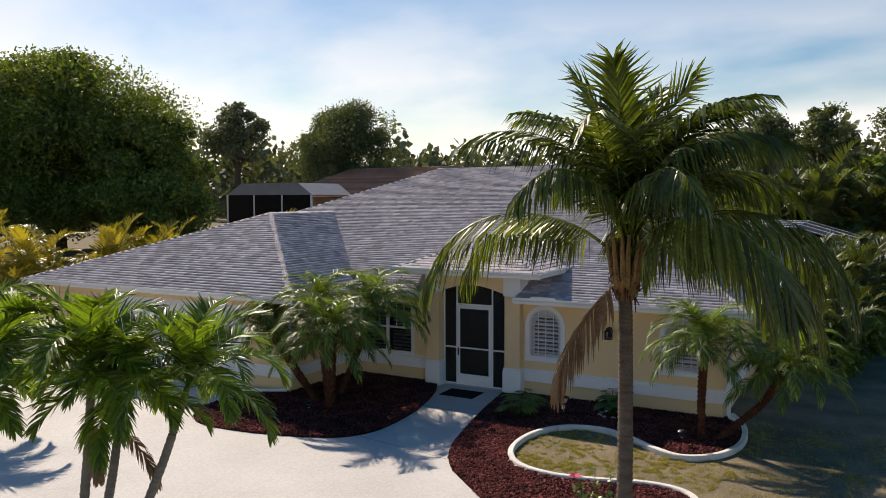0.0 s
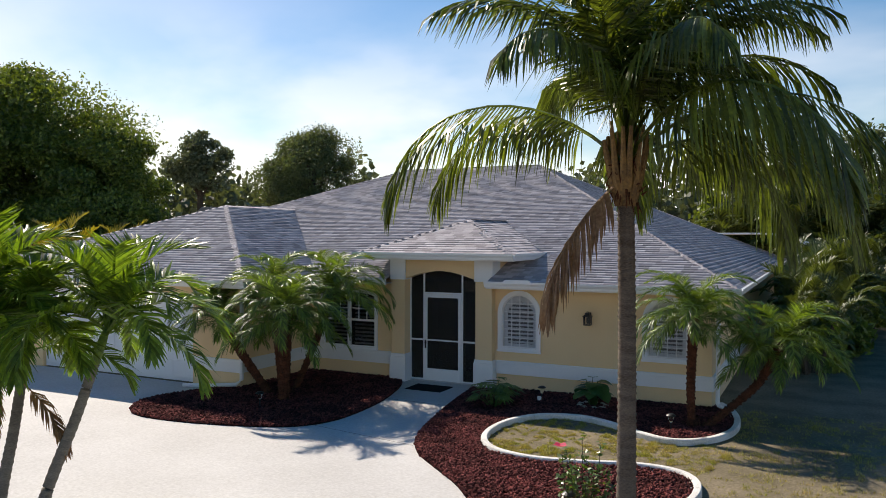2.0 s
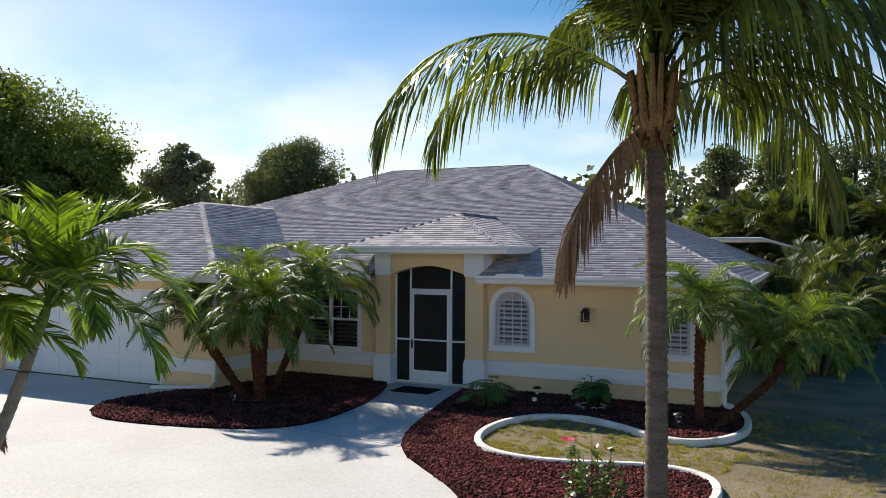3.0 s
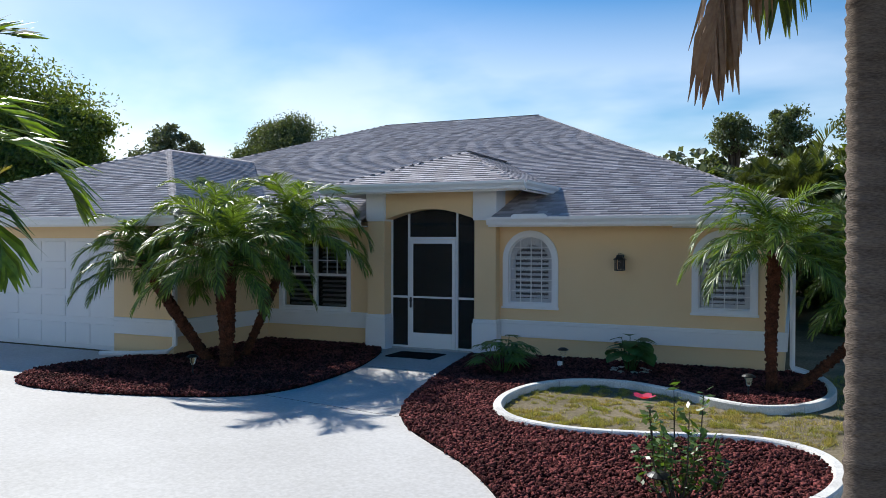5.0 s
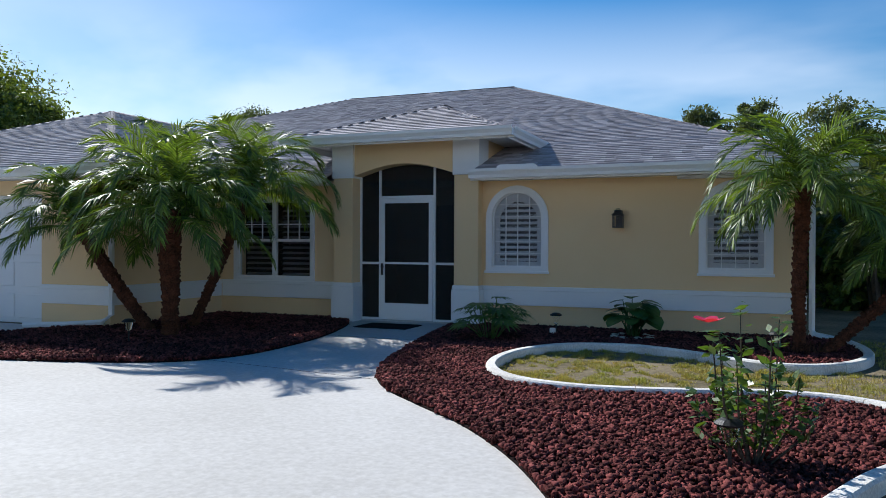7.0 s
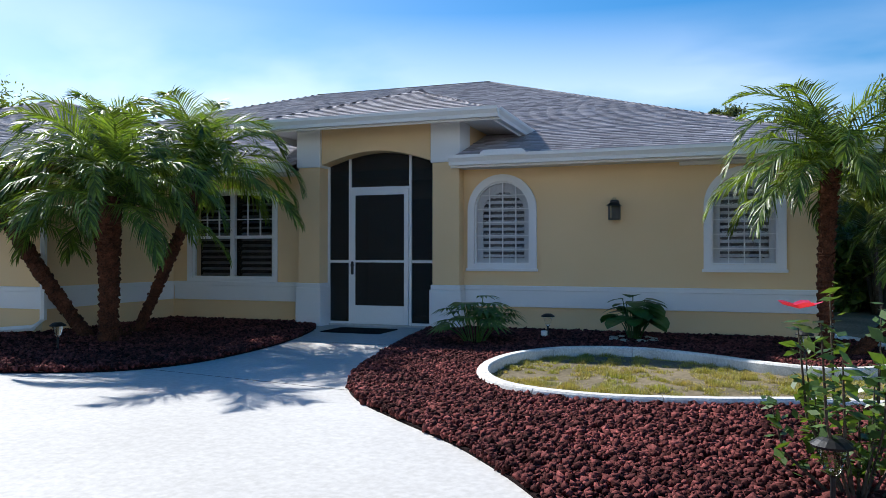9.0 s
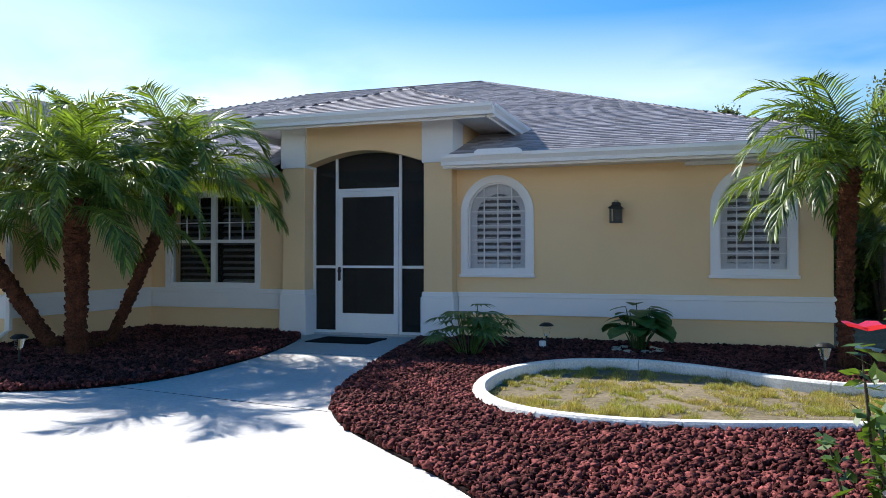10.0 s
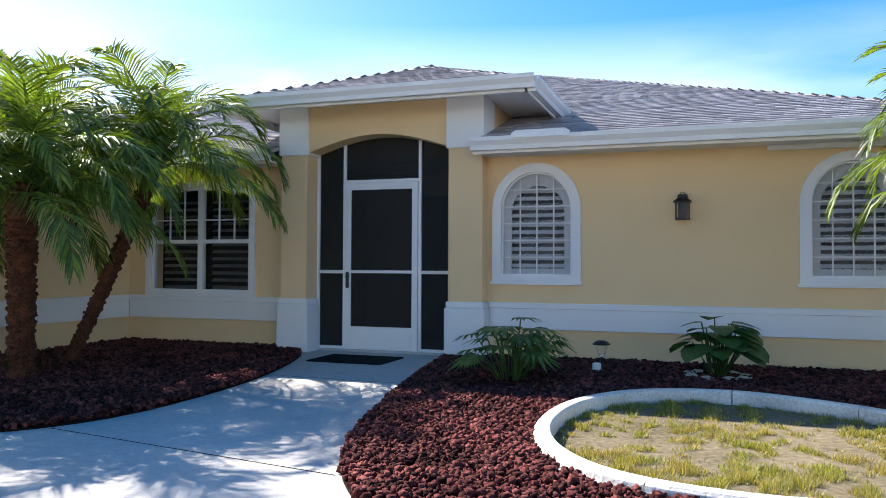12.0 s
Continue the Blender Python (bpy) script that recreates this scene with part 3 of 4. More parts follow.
for x0, x1 in ((a + 0.035, mid - 0.04), (mid + 0.04, b - 0.035)):
    part("meeting_rail", boxed(x0, x1, YF + 0.008, YF + 0.05, 1.36, 1.41), ALU, w)
    for k in (1, 2):
        xm = x0 + (x1 - x0) * k / 3
        part("glazing_bar", boxed(xm - 0.009, xm + 0.009, YF + 0.02, YF + 0.04, 1.41, top - 0.03), ALU, w)
    part("glazing_bar", boxed(x0, x1, YF + 0.022, YF + 0.042, 1.66, 1.68), ALU, w)
    part("pane", boxed(x0, x1, YF + 0.028, YF + 0.032, sill + 0.03, top - 0.05), GLASS, w).visible_shadow = False
    n = 13
    for k in range(n):
        z = sill + 0.06 + (1.95 - sill) * k / n
        bm = boxed(x0 + 0.02, x1 - 0.02, -0.028, 0.028, -0.004, 0.004)
        bm.transform(Matrix.Translation((0, 0.09, z)) @ Matrix.Rotation(radians(38), 4, "X"))
        part("shutter_slat", bm, SHUTTER, w)
# added near-black panel; its colour stands in for the unlit room's shade
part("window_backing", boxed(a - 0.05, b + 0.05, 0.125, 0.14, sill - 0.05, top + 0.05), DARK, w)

# garage door
gd = part("garage_door", boxed(-10.4, -5.15, -2.66, -2.62, 0.02, 2.10), TRIM, house, "white sectional garage door with raised panels")
for r in range(4):
    for c in range(8):
        x0, z0 = -10.4 + c * 0.656, 0.04 + r * 0.515
        part("door_panel", boxed(x0 + 0.05, x0 + 0.606, -2.675, -2.659, z0 + 0.06, z0 + 0.455, bevel=0.007), TRIM, gd)

# ---- roof ----
P, PG, PP = 0.3235, 0.37, 0.36  # rise per metre: main roof, garage, porch
E = 2.46
RY = 10.5
RZ = E + P * (RY + 0.6)
RIDGE_L, RIDGE_R = (-6.8, RY, RZ), (-1.3, RY, RZ)
roof = part("roof", boxed(-12.9, 5.9, 0.2, 21.4, TOP - 0.04, TOP - 0.01), LINEN, house, "grey asphalt shingle hip roof")
random.seed(4)
UNIT = {}


def shingle_unit(width):
    if width not in UNIT:
        bm = bmesh.new()
        hw, d = width / 2, 0.155
        v = [bm.verts.new(p) for p in ((-hw, 0, 0.004), (hw, 0, 0.004), (hw, 0, 0.016), (-hw, 0, 0.016), (-hw, d, 0.004), (hw, d, 0.004))]
        for q in ((0, 1, 2, 3), (3, 2, 5, 4), (0, 3, 4), (1, 5, 2)):
            bm.faces.new([v[i] for i in q])
        UNIT[width] = finish("shingle", bm, SHINGLE_ONE)
    return UNIT[width]


def roof_plane(corners, single=False):
    """A sloped plane (eave first: left, right, then up) with its slab and courses of shingles."""
    c = [Vector(p) for p in corners]
    u = (c[1] - c[0]).normalized()
    nrm = u.cross(c[-1] - c[0]).normalized()
    v = nrm.cross(u)
    flat = [((p - c[0]).dot(u), (p - c[0]).dot(v)) for p in c]
    bm = bmesh.new()
    top = [bm.verts.new(p) for p in c]
    low = [bm.verts.new(p - Vector((0, 0, 0.05))) for p in c]
    bm.faces.new(top), bm.faces.new(low[::-1])
    for i in range(len(c)):
        bm.faces.new((top[i], low[i], low[(i + 1) % len(c)], top[(i + 1) % len(c)]))
    part("roof_deck", bm, SHINGLE, roof)
    verts, faces = [], []
    course, vv = 0.145, -0.03
    vmax = max(q[1] for q in flat)
    row = 0
    while vv < vmax - 0.03:
        vm = max(vv + 0.06, 0.001)
        xs = []
        for (ax, ay), (bx, by) in zip(flat, flat[1:] + flat[:1]):
            if (ay > vm) != (by > vm):
                xs.append(ax + (bx - ax) * (vm - ay) / (by - ay))
        if len(xs) >= 2:
            x, xe = min(xs), max(xs)
            x -= random.uniform(0, 0.15)
            while x < xe:
                wd = 0.25 if single else random.choice((0.14, 0.18, 0.22, 0.27, 0.32))
                x2 = min(x + wd, xe + 0.02)
                x1 = max(x, min(xs) - 0.02)
                if x2 - x1 > 0.04:
                    if single and x2 - x1 > 0.2:
                        ob = new("shingle", shingle_unit(0.246))
                        ob.parent = roof
                        o = c[0] + u * ((x1 + x2) / 2) + v * vv
                        ob.matrix_basis = Matrix.Translation(o) @ Matrix((u, v, nrm)).transposed().to_4x4()
                    else:
                        t = random.choice((0.008, 0.011, 0.014))
                        k = len(verts)
                        for uu, w_, hh in ((x1 + .003, vv, .003), (x2 - .003, vv, .003), (x2 - .003, vv, t), (x1 + .003, vv, t), (x1 + .003, vv + .155, .004), (x2 - .003, vv + .155, .004)):
                            verts.append(c[0] + u * uu + v * w_ + nrm * hh)
                        faces += [(k, k + 1, k + 2, k + 3), (k + 3, k + 2, k + 5, k + 4)]
                x += wd
        vv += course
        row += 1
    if verts:
        ob = new("shingles", mesh_of("shingles", [tuple(p) for p in verts], np.array(faces), SHINGLE))
        ob.parent = roof
        tagged(ob, kind="stuff")


def caps(a, b, name="ridge_cap"):
    """Overlapping cap shingles along a hip or ridge."""
    a, b = Vector(a), Vector(b)
    d = (b - a).normalized()
    side = d.cross(Vector((0, 0, 1))).normalized()
    up = side.cross(d)
    n = int((b - a).length / 0.16)
    verts, faces = [], []
    for i in range(n):
        p = a + d * (b - a).length * i / n
        k = len(verts)
        for s, h in ((-0.13, -0.034), (0, 0.016), (0.13, -0.034)):
            verts.append(p + side * s + up * (h + 0.003))
            verts.append(p + d * 0.2 + side * s * 0.97 + up * (h - 0.001))
        faces += [(k, k + 2, k + 3, k + 1), (k + 2, k + 4, k + 5, k + 3)]
    ob = new(name, mesh_of(name, [tuple(p) for p in verts], np.array(faces), SHINGLE))
    ob.parent = roof
    tagged(ob, kind="stuff")


XL, XR, YB = -13.5, 6.52, 21.6
GR, GL, GY = -3.22, -13.5, -3.25
GH = (GR - GL) / 2
GX, GZ = (GR + GL) / 2, E + PG * GH
GA = (GX, GY + GH, GZ)
GB = (GX, -0.6 + (GZ - E) / P, GZ)
RR = (RIDGE_R[0], RY, RZ)
roof_plane([(XR, -0.6, E), (XR, YB, E), RR])
roof_plane([(XR, YB, E), (XL, YB, E), RIDGE_L, RR])
roof_plane([(XL, YB, E), (XL, -0.6, E), RIDGE_L])
roof_plane([(GL, GY, E), (GR, GY, E), GA])
roof_plane([(GR, GY, E), (GR, -0.6, E), GB, GA])
roof_plane([(GL, -0.6, E), (GL, GY, E), GA, GB])
PX0, PX1, PY, PE = -1.86, 1.98, -0.78, 3.07
PA = ((PX0 + PX1) / 2, PY + 2.2, PE + PP * 2.2)
PB = (PA[0], -0.6 + (PA[2] - E) / P, PA[2])
PM = -0.6 + (PE - E) / P
roof_plane([(PX0, PY, PE), (PX1, PY, PE), PA], True)
roof_plane([(PX1, PY, PE), (PX1, PM, PE), PB, PA], True)
roof_plane([(PX0, PM, PE), (PX0, PY, PE), PA, PB])
s = (PM + 0.6) / (RY + 0.6)
ml, mr = Vector((XL, -0.6, E)).lerp(Vector(RIDGE_L), s), Vector((XR, -0.6, E)).lerp(Vector(RR), s)
roof_plane([(XL, -0.6, E), (-1.27, -0.6, E), (-1.27, PM, ml.z), ml])
roof_plane([(1.385, -0.6, E), (XR, -0.6, E), mr, (1.385, PM, mr.z)])
roof_plane([ml, mr, RR, RIDGE_L])
for q in (((XR, -0.6, E), RR), ((XL, -0.6, E), RIDGE_L), (RIDGE_L, RR), ((XR, YB, E), RR), ((GL, GY, E), GA), ((GR, GY, E), GA), (GA, GB), ((PX0, PY, PE), PA), ((PX1, PY, PE), PA), (PA, PB)):
    caps(*q)


def gutter(a, b, z, out, name="gutter"):
    """A gutter with its fascia along an eave from a to b; out: the way it faces."""
    a, b, o = Vector((*a, z)), Vector((*b, z)), Vector((*out, 0))
    prof = [(0.0, -0.125), (0.075, -0.125), (0.085, -0.08), (0.12, -0.03), (0.125, 0.012), (0.112, 0.012), (0.105, -0.02), (0.0, -0.02)]
    bm = bmesh.new()
    r = [[bm.verts.new(p + o * d + Vector((0, 0, h))) for d, h in prof] for p in (a, b)]
    for k in range(len(prof)):
        k2 = (k + 1) % len(prof)
        bm.faces.new((r[0][k], r[0][k2], r[1][k2], r[1][k]))
    bm.faces.new(r[0][::-1]), bm.faces.new(r[1])
    bmesh.ops.recalc_face_normals(bm, faces=bm.faces)
    part(name, bm, ALU, house, "white metal gutter")
    f = bmesh.new()
    q = [(0.0, -0.02), (0.0, -0.155), (-0.025, -0.155), (-0.025, -0.02)]
    r = [[f.verts.new(p + o * d + Vector((0, 0, h))) for d, h in q] for p in (a, b)]
    for k in range(4):
        f.faces.new((r[0][k], r[0][(k + 1) % 4], r[1][(k + 1) % 4], r[1][k]))
    f.faces.new(r[0][::-1]), f.faces.new(r[1])
    bmesh.ops.recalc_face_normals(f, faces=f.faces)
    part("fascia", f, TRIM, house)


gutter((1.33, -0.6), (XR + 0.1, -0.6), E, (0, -1))
gutter((-3.22, -0.6), (-1.22, -0.6), E, (0, -1))
gutter((XR, -0.6), (XR, YB), E, (1, 0))
gutter((GL, GY), (GR + 0.1, GY), E, (0, -1))
gutter((GR, GY), (GR, -0.6), E, (1, 0))
gutter((PX0 - 0.1, PY), (PX1 + 0.1, PY), PE, (0, -1))
gutter((PX1, PY), (PX1, PM), PE, (1, 0))
gutter((PX0, PY), (PX0, PM), PE, (-1, 0))
for x0, x1, y0, y1, z in ((1.37, XR, -0.58, -0.10, E - 0.13), (6.02, XR - 0.02, -0.10, YB, E - 0.136), (-3.72, -1.25, -0.58, -0.10, E - 0.13), (GL, -3.24, GY + 0.02, -2.75, E - 0.13), (-3.72, -3.24, -2.75, -0.58, E - 0.136), (PX0 + 0.02, PX1 - 0.02, PY + 0.02, PM, PE - 0.05)):
    part("soffit", boxed(x0, x1, y0, y1, z, z + 0.012), TRIM, house)
part("gutter_guard", prism(bmesh.new(), [(1.80, E - 0.02), (2.42, E - 0.02), (2.42, E + 0.03), (2.37, E + 0.06), (1.85, E + 0.06), (1.80, E + 0.03)], -0.745, -0.72), ALU, house, "white splash guard on the gutter")
part("shutter_track", boxed(4.35, 5.75, -0.17, -0.10, 2.28, 2.33, bevel=0.006), ALU, house, "cream storm shutter track over the window")


def downspout(pts):
    bm = bmesh.new()
    tube(bm, pts, 0.045, 6)
    part("downspout", bm, ALU, house, "white downspout")


downspout([(6.13, -0.02, E - 0.12), (6.13, -0.04, 2.2), (6.13, -0.05, 0.16), (6.16, -0.10, 0.10), (6.32, -0.22, 0.06)])
downspout([(-3.62, -2.80, E - 0.2), (-3.63, -2.82, 2.15), (-3.63, -2.82, 0.24), (-3.75, -2.88, 0.13), (-4.3, -3.05, 0.09), (-5.0, -3.2, 0.07)])

# ---- palms ----
random.seed(11)


def frond_mesh(name, mat, length, rise, droop, pairs, leaf, width, hang, seed, vee=0.35, bare=0.12, ragged=0.15):
    """A feather leaf that leaves its base along +x at the angle rise and bends down by droop degrees."""
    r = random.Random(seed)
    verts, faces = [], []
    n = 14
    pts, ang, p = [], [], Vector((0, 0, 0))
    for i in range(n + 1):
        a = radians(rise - droop * (i / n) ** 1.4)
        pts.append(p.copy()), ang.append(a)
        p = p + Vector((math.cos(a), 0, math.sin(a))) * length / n
    for i in range(n):
        w0, w1 = 0.028 * length * (1 - i / n) * 0.45 + 0.004, 0.028 * length * (1 - (i + 1) / n) * 0.45 + 0.003
        k = len(verts)
        for q, w, a in ((pts[i], w0, ang[i]), (pts[i + 1], w1, ang[i + 1])):
            up = Vector((-math.sin(a), 0, math.cos(a)))
            verts += [q + Vector((0, w, 0)), q + up * w * 0.7, q - Vector((0, w, 0))]
        faces += [(k, k + 1, k + 4, k + 3), (k + 1, k + 2, k + 5, k + 4)]
    for i in range(pairs):
        s = bare + (1 - bare) * (i + 0.5) / pairs
        f = s * n
        k0 = min(int(f), n - 1)
        q = pts[k0].lerp(pts[k0 + 1], f - k0)
        a = ang[k0]
        fwd, up = Vector((math.cos(a), 0, math.sin(a))), Vector((-math.sin(a), 0, math.cos(a)))
        size = leaf * (0.35 + 0.65 * math.sin(math.pi * min(0.08 + s * 0.95, 1)) ** 0.7) * r.uniform(1 - ragged, 1 + ragged)
        for sg in (1, -1):
            d = (Vector((0, sg, 0)) * (1.0 - 0.55 * s) + fwd * (0.35 + 0.75 * s) + up * (vee + r.uniform(-0.15, 0.15))).normalized()
            side = d.cross(up).normalized()
            side = (side + d.cross(side) * r.uniform(-0.9, 0.9)).normalized() * width * 0.5
            m = q + d * size * 0.5 + Vector((0, 0, -hang * size * 0.12))
            e = (d + Vector((0, 0, -hang * r.uniform(0.6, 1.3)))).normalized()
            t = m + e * size * 0.5
            k = len(verts)
            verts += [q - side * 0.6, q + side * 0.6, m + side, m - side, t + side * 0.12, t - side * 0.12]
            faces += [(k, k + 1, k + 2, k + 3), (k + 3, k + 2, k + 4, k + 5)]
    return mesh_of(name, [tuple(v) for v in verts], np.array(faces), mat)


def trunk_mesh(pts, r0, r1, rings, mat, flare=1.25, rough=0.0, seed=1, sides=12):
    """A ringed palm trunk along a smooth line."""
    r = random.Random(seed)
    line = [Vector(p) for p in smooth_line(pts, max(2, rings // (len(pts) - 1)))]
    bm = bmesh.new()
    rad, path = [], []
    for i, p in enumerate(line):
        s = i / (len(line) - 1)
        base = r0 + (r1 - r0) * s + r0 * (flare - 1) * math.exp(-s * 14)
        for k, dz in ((0, 0.0), (1, 0.35), (2, 0.7)):
            q = p if i == len(line) - 1 else p.lerp(line[i + 1], dz)
            path.append(q)
            rad.append(base * (1.0 + (0.07 if k == 0 else -0.03 if k == 1 else 0.0)) * (1 + r.uniform(-rough, rough)))
            if i == len(line) - 1:
                break
    tube(bm, path, rad, sides)
    if rough:
        for v in bm.verts:
            v.co += Vector((r.uniform(-1, 1), r.uniform(-1, 1), r.uniform(-1, 1))) * r0 * rough * 1.4
    return bm


def add_frond(parent, mesh, at, az, scale=1.0, twist=0.0, label=""):
    ob = new("frond", mesh)
    ob.parent = parent
    ob.matrix_basis = Matrix.Translation(Vector(at) - base_of(parent)) @ pose(0, 0, 0, 0, 0, az) @ pose(0, 0, 0, twist, 0, 0) @ Matrix.Diagonal((scale, scale, scale, 1))
    if label:
        tagged(ob, label)
    return ob


def crown(parent, meshes, top, count, seed, spread, scale=(0.85, 1.1)):
    """Fronds round the top of a stem: meshes run from the youngest to the oldest."""
    r = random.Random(seed)
    for i in range(count):
        k = int(i / count * len(meshes))
        z = top[2] - 0.16 * i / count * spread
        add_frond(parent, meshes[k], (top[0] + r.uniform(-.02, .02), top[1] + r.uniform(-.02, .02), z), i * 137.5 + r.uniform(-15, 15) + seed * 40, r.uniform(*scale), r.uniform(-18, 18))


# coconut palm
CX, CY = 6.42, -9.3
coconut = thing("coconut_palm", (CX, CY, -0.03), "tall coconut palm with ringed grey trunk and drooping fronds", "palm tree")
part("trunk", trunk_mesh([(CX, CY, -0.05), (CX + 0.01, CY, 1.5), (CX + 0.0, CY + 0.02, 2.8), (CX - 0.02, CY + 0.03, 3.86)], 0.088, 0.072, 66, BARK, 1.5, 0.02, 3, 16), BARK, coconut, smooth=True)
hd = Vector((CX - 0.02, CY + 0.03, 3.98))
bm = bmesh.new()
for i in range(15):
    a, t = i * 2.4, 0.34 + 0.05 * (i % 4)
    o = Vector((math.cos(a), math.sin(a), 0))
    tube(bm, [hd + o * 0.05 + Vector((0, 0, -0.24)), hd + o * 0.125 + Vector((0, 0, 0.0)), hd + o * 0.20 + Vector((0, 0, t))], [0.045, 0.036, 0.016], 6)
part("leaf_base", bm, STALK, coconut, "orange-brown fibrous frond bases", kind="stuff")
bm = bmesh.new()
for i in range(60):
    a, q = random.uniform(0, 6.28), random.uniform(0.08, 0.14)
    o = Vector((math.cos(a), math.sin(a), 0))
    z = random.uniform(-0.25, 0.16)
    tube(bm, [hd + o * q + Vector((0, 0, z)), hd + o * (q + random.uniform(0.01, 0.07)) + Vector((0, 0, z - random.uniform(-0.12, 0.2)))], [0.012, 0.003], 4)
part("fibre", bm, COIR, coconut, "torn brown fibre round the head", kind="stuff")
cm = lambda nm, rise, droop, L, hang, seed: frond_mesh(nm, COCO, L, rise, droop, 66, 0.66, 0.03, hang, seed, 0.12, 0.2)
C_UP = [cm("frond_young", 88, 36, 1.85, 0.6, 1), cm("frond_young", 84, 92, 2.1, 1.2, 2)]
C_MID = [cm("frond_mid", 76, 112, 2.35, 1.9, 3), cm("frond_mid", 64, 122, 2.4, 2.6, 4)]
C_LOW = [cm("frond_old", 42, 138, 2.65, 3.4, 5), cm("frond_old", 26, 122, 2.6, 4.0, 6)]
C_DEAD = frond_mesh("frond_dead", DEAD, 1.5, -38, 50, 62, 0.42, 0.03, 3.0, 7, 0.0, 0.15)
for ms, k, az, tw in ((C_UP, 0, 60, 0), (C_UP, 0, 205, 10), (C_UP, 0, 270, 0), (C_UP, 1, 10, 0), (C_UP, 1, 330, -10), (C_UP, 1, 95, 8), (C_UP, 1, 225, 0), (C_UP, 1, 40, 15), (C_UP, 0, 350, -15), (C_UP, 1, 180, 0), (C_UP, 1, 285, 12), (C_MID, 0, 5, 0), (C_MID, 0, 32, 10), (C_MID, 0, 75, 0), (C_MID, 0, 345, 12), (C_MID, 1, 305, 0), (C_MID, 1, 130, 0), (C_MID, 1, 252, 0), (C_MID, 0, 212, -8), (C_MID, 1, 20, -10), (C_MID, 1, 48, 6), (C_LOW, 0, 203, 8), (C_LOW, 0, 178, 0), (C_LOW, 1, 18, -8), (C_LOW, 1, 52, 0), (C_LOW, 0, 100, 0), (C_LOW, 0, 2, 0), (C_LOW, 0, 325, 10), (C_LOW, 0, 36, 0)):
    add_frond(coconut, ms[k], hd + Vector((0, 0, 0.30 if ms is C_UP else 0.22 if ms is C_MID else 0.12)), az, random.uniform(0.92, 1.08), tw)
add_frond(coconut, C_DEAD, hd + Vector((0, 0, 0.02)), 226, 1.0, 0, "dry brown frond hanging down")
bm = bmesh.new()
tube(bm, [hd + Vector((0, 0, 0.3)), hd + Vector((-0.05, 0, 1.5)), hd + Vector((-0.08, 0.0, 2.4))], [0.03, 0.022, 0.004], 6)
part("spear_leaf", bm, COCO, coconut, "closed spear leaf")

# date palms
D = [frond_mesh("frond_date", FROND, 1.45, rise, droop, 42, 0.36, 0.019, hang, 20 + i, 0.30, 0.14) for i, (rise, droop, hang) in enumerate(((80, 118, 0.5), (66, 135, 0.7), (52, 138, 0.9), (38, 130, 1.1), (24, 106, 1.3), (6, 78, 1.5)))]


def date_stem(parent, pts, r0, r1, top_count, seed, scale):
    bm = trunk_mesh(pts, r0, r1, 34, COIR, 1.2, 0.09, seed, 9)
    r = random.Random(seed)
    line = [Vector(p) for p in smooth_line(pts, 24)]
    for i in range(150):
        s = (i + 0.5) / 150
        f = s * (len(line) - 1)
        k = min(int(f), len(line) - 2)
        p, d = line[k].lerp(line[k + 1], f - k), (line[k + 1] - line[k]).normalized()
        u = d.orthogonal().normalized()
        a = i * 2.39996
        o = u * math.cos(a) + d.cross(u) * math.sin(a)
        q = (r0 + (r1 - r0) * s) * 0.9
        tube(bm, [p + o * q, p + o * (q + 0.014 + 0.014 * s) + d * r.uniform(0.012, 0.035)], [0.024, 0.012], 5)
    part("trunk", bm, COIR, parent)
    crown(parent, D, pts[-1], top_count, seed, 1.0, scale)


BX, BY = -2.42, -2.78
cluster = thing("date_palm", (BX, BY, 0), "clump of pygmy date palms with shaggy brown stems", "palm tree")
for (fx, fy), (tx, ty, tz), r0, r1, cnt, sd, sc in (
        ((-2.62, -3.00), (-4.05, -3.10, 1.70), 0.08, 0.105, 28, 31, (0.85, 1.02)),
        ((-2.05, -3.35), (-1.78, -3.62, 1.78), 0.105, 0.125, 40, 32, (0.95, 1.15)),
        ((-2.48, -2.85), (-2.75, -2.85, 2.32), 0.055, 0.07, 28, 33, (0.85, 1.0)),
        ((-2.55, -2.35), (-1.68, -2.0, 2.26), 0.065, 0.085, 36, 34, (0.92, 1.12))):
    f, t = Vector((fx, fy, -0.03)), Vector((tx, ty, tz))
    date_stem(cluster, [tuple(f), tuple(f.lerp(t, 0.36) + Vector((0, 0, -0.05))), tuple(f.lerp(t, 0.72) + Vector((0, 0, -0.05))), tuple(t)], r0, r1, cnt, sd, sc)
EX, EY = 5.92, -1.8
pair = thing("date_palm", (EX, EY, 0), "two-stemmed pygmy date palm with one stem leaning away", "palm tree")
date_stem(pair, [(EX - 0.03, EY, -0.03), (EX - 0.05, EY, 0.7), (EX - 0.03, EY - 0.02, 1.4), (EX + 0.0, EY - 0.05, 2.02)], 0.065, 0.085, 32, 41, (0.85, 1.02))
date_stem(pair, [(EX + 0.12, EY + 0.05, -0.03), (EX + 0.55, EY + 0.22, 0.35), (EX + 1.05, EY + 0.42, 0.85), (EX + 1.42, EY + 0.6, 1.55)], 0.055, 0.075, 30, 42, (0.85, 1.02))
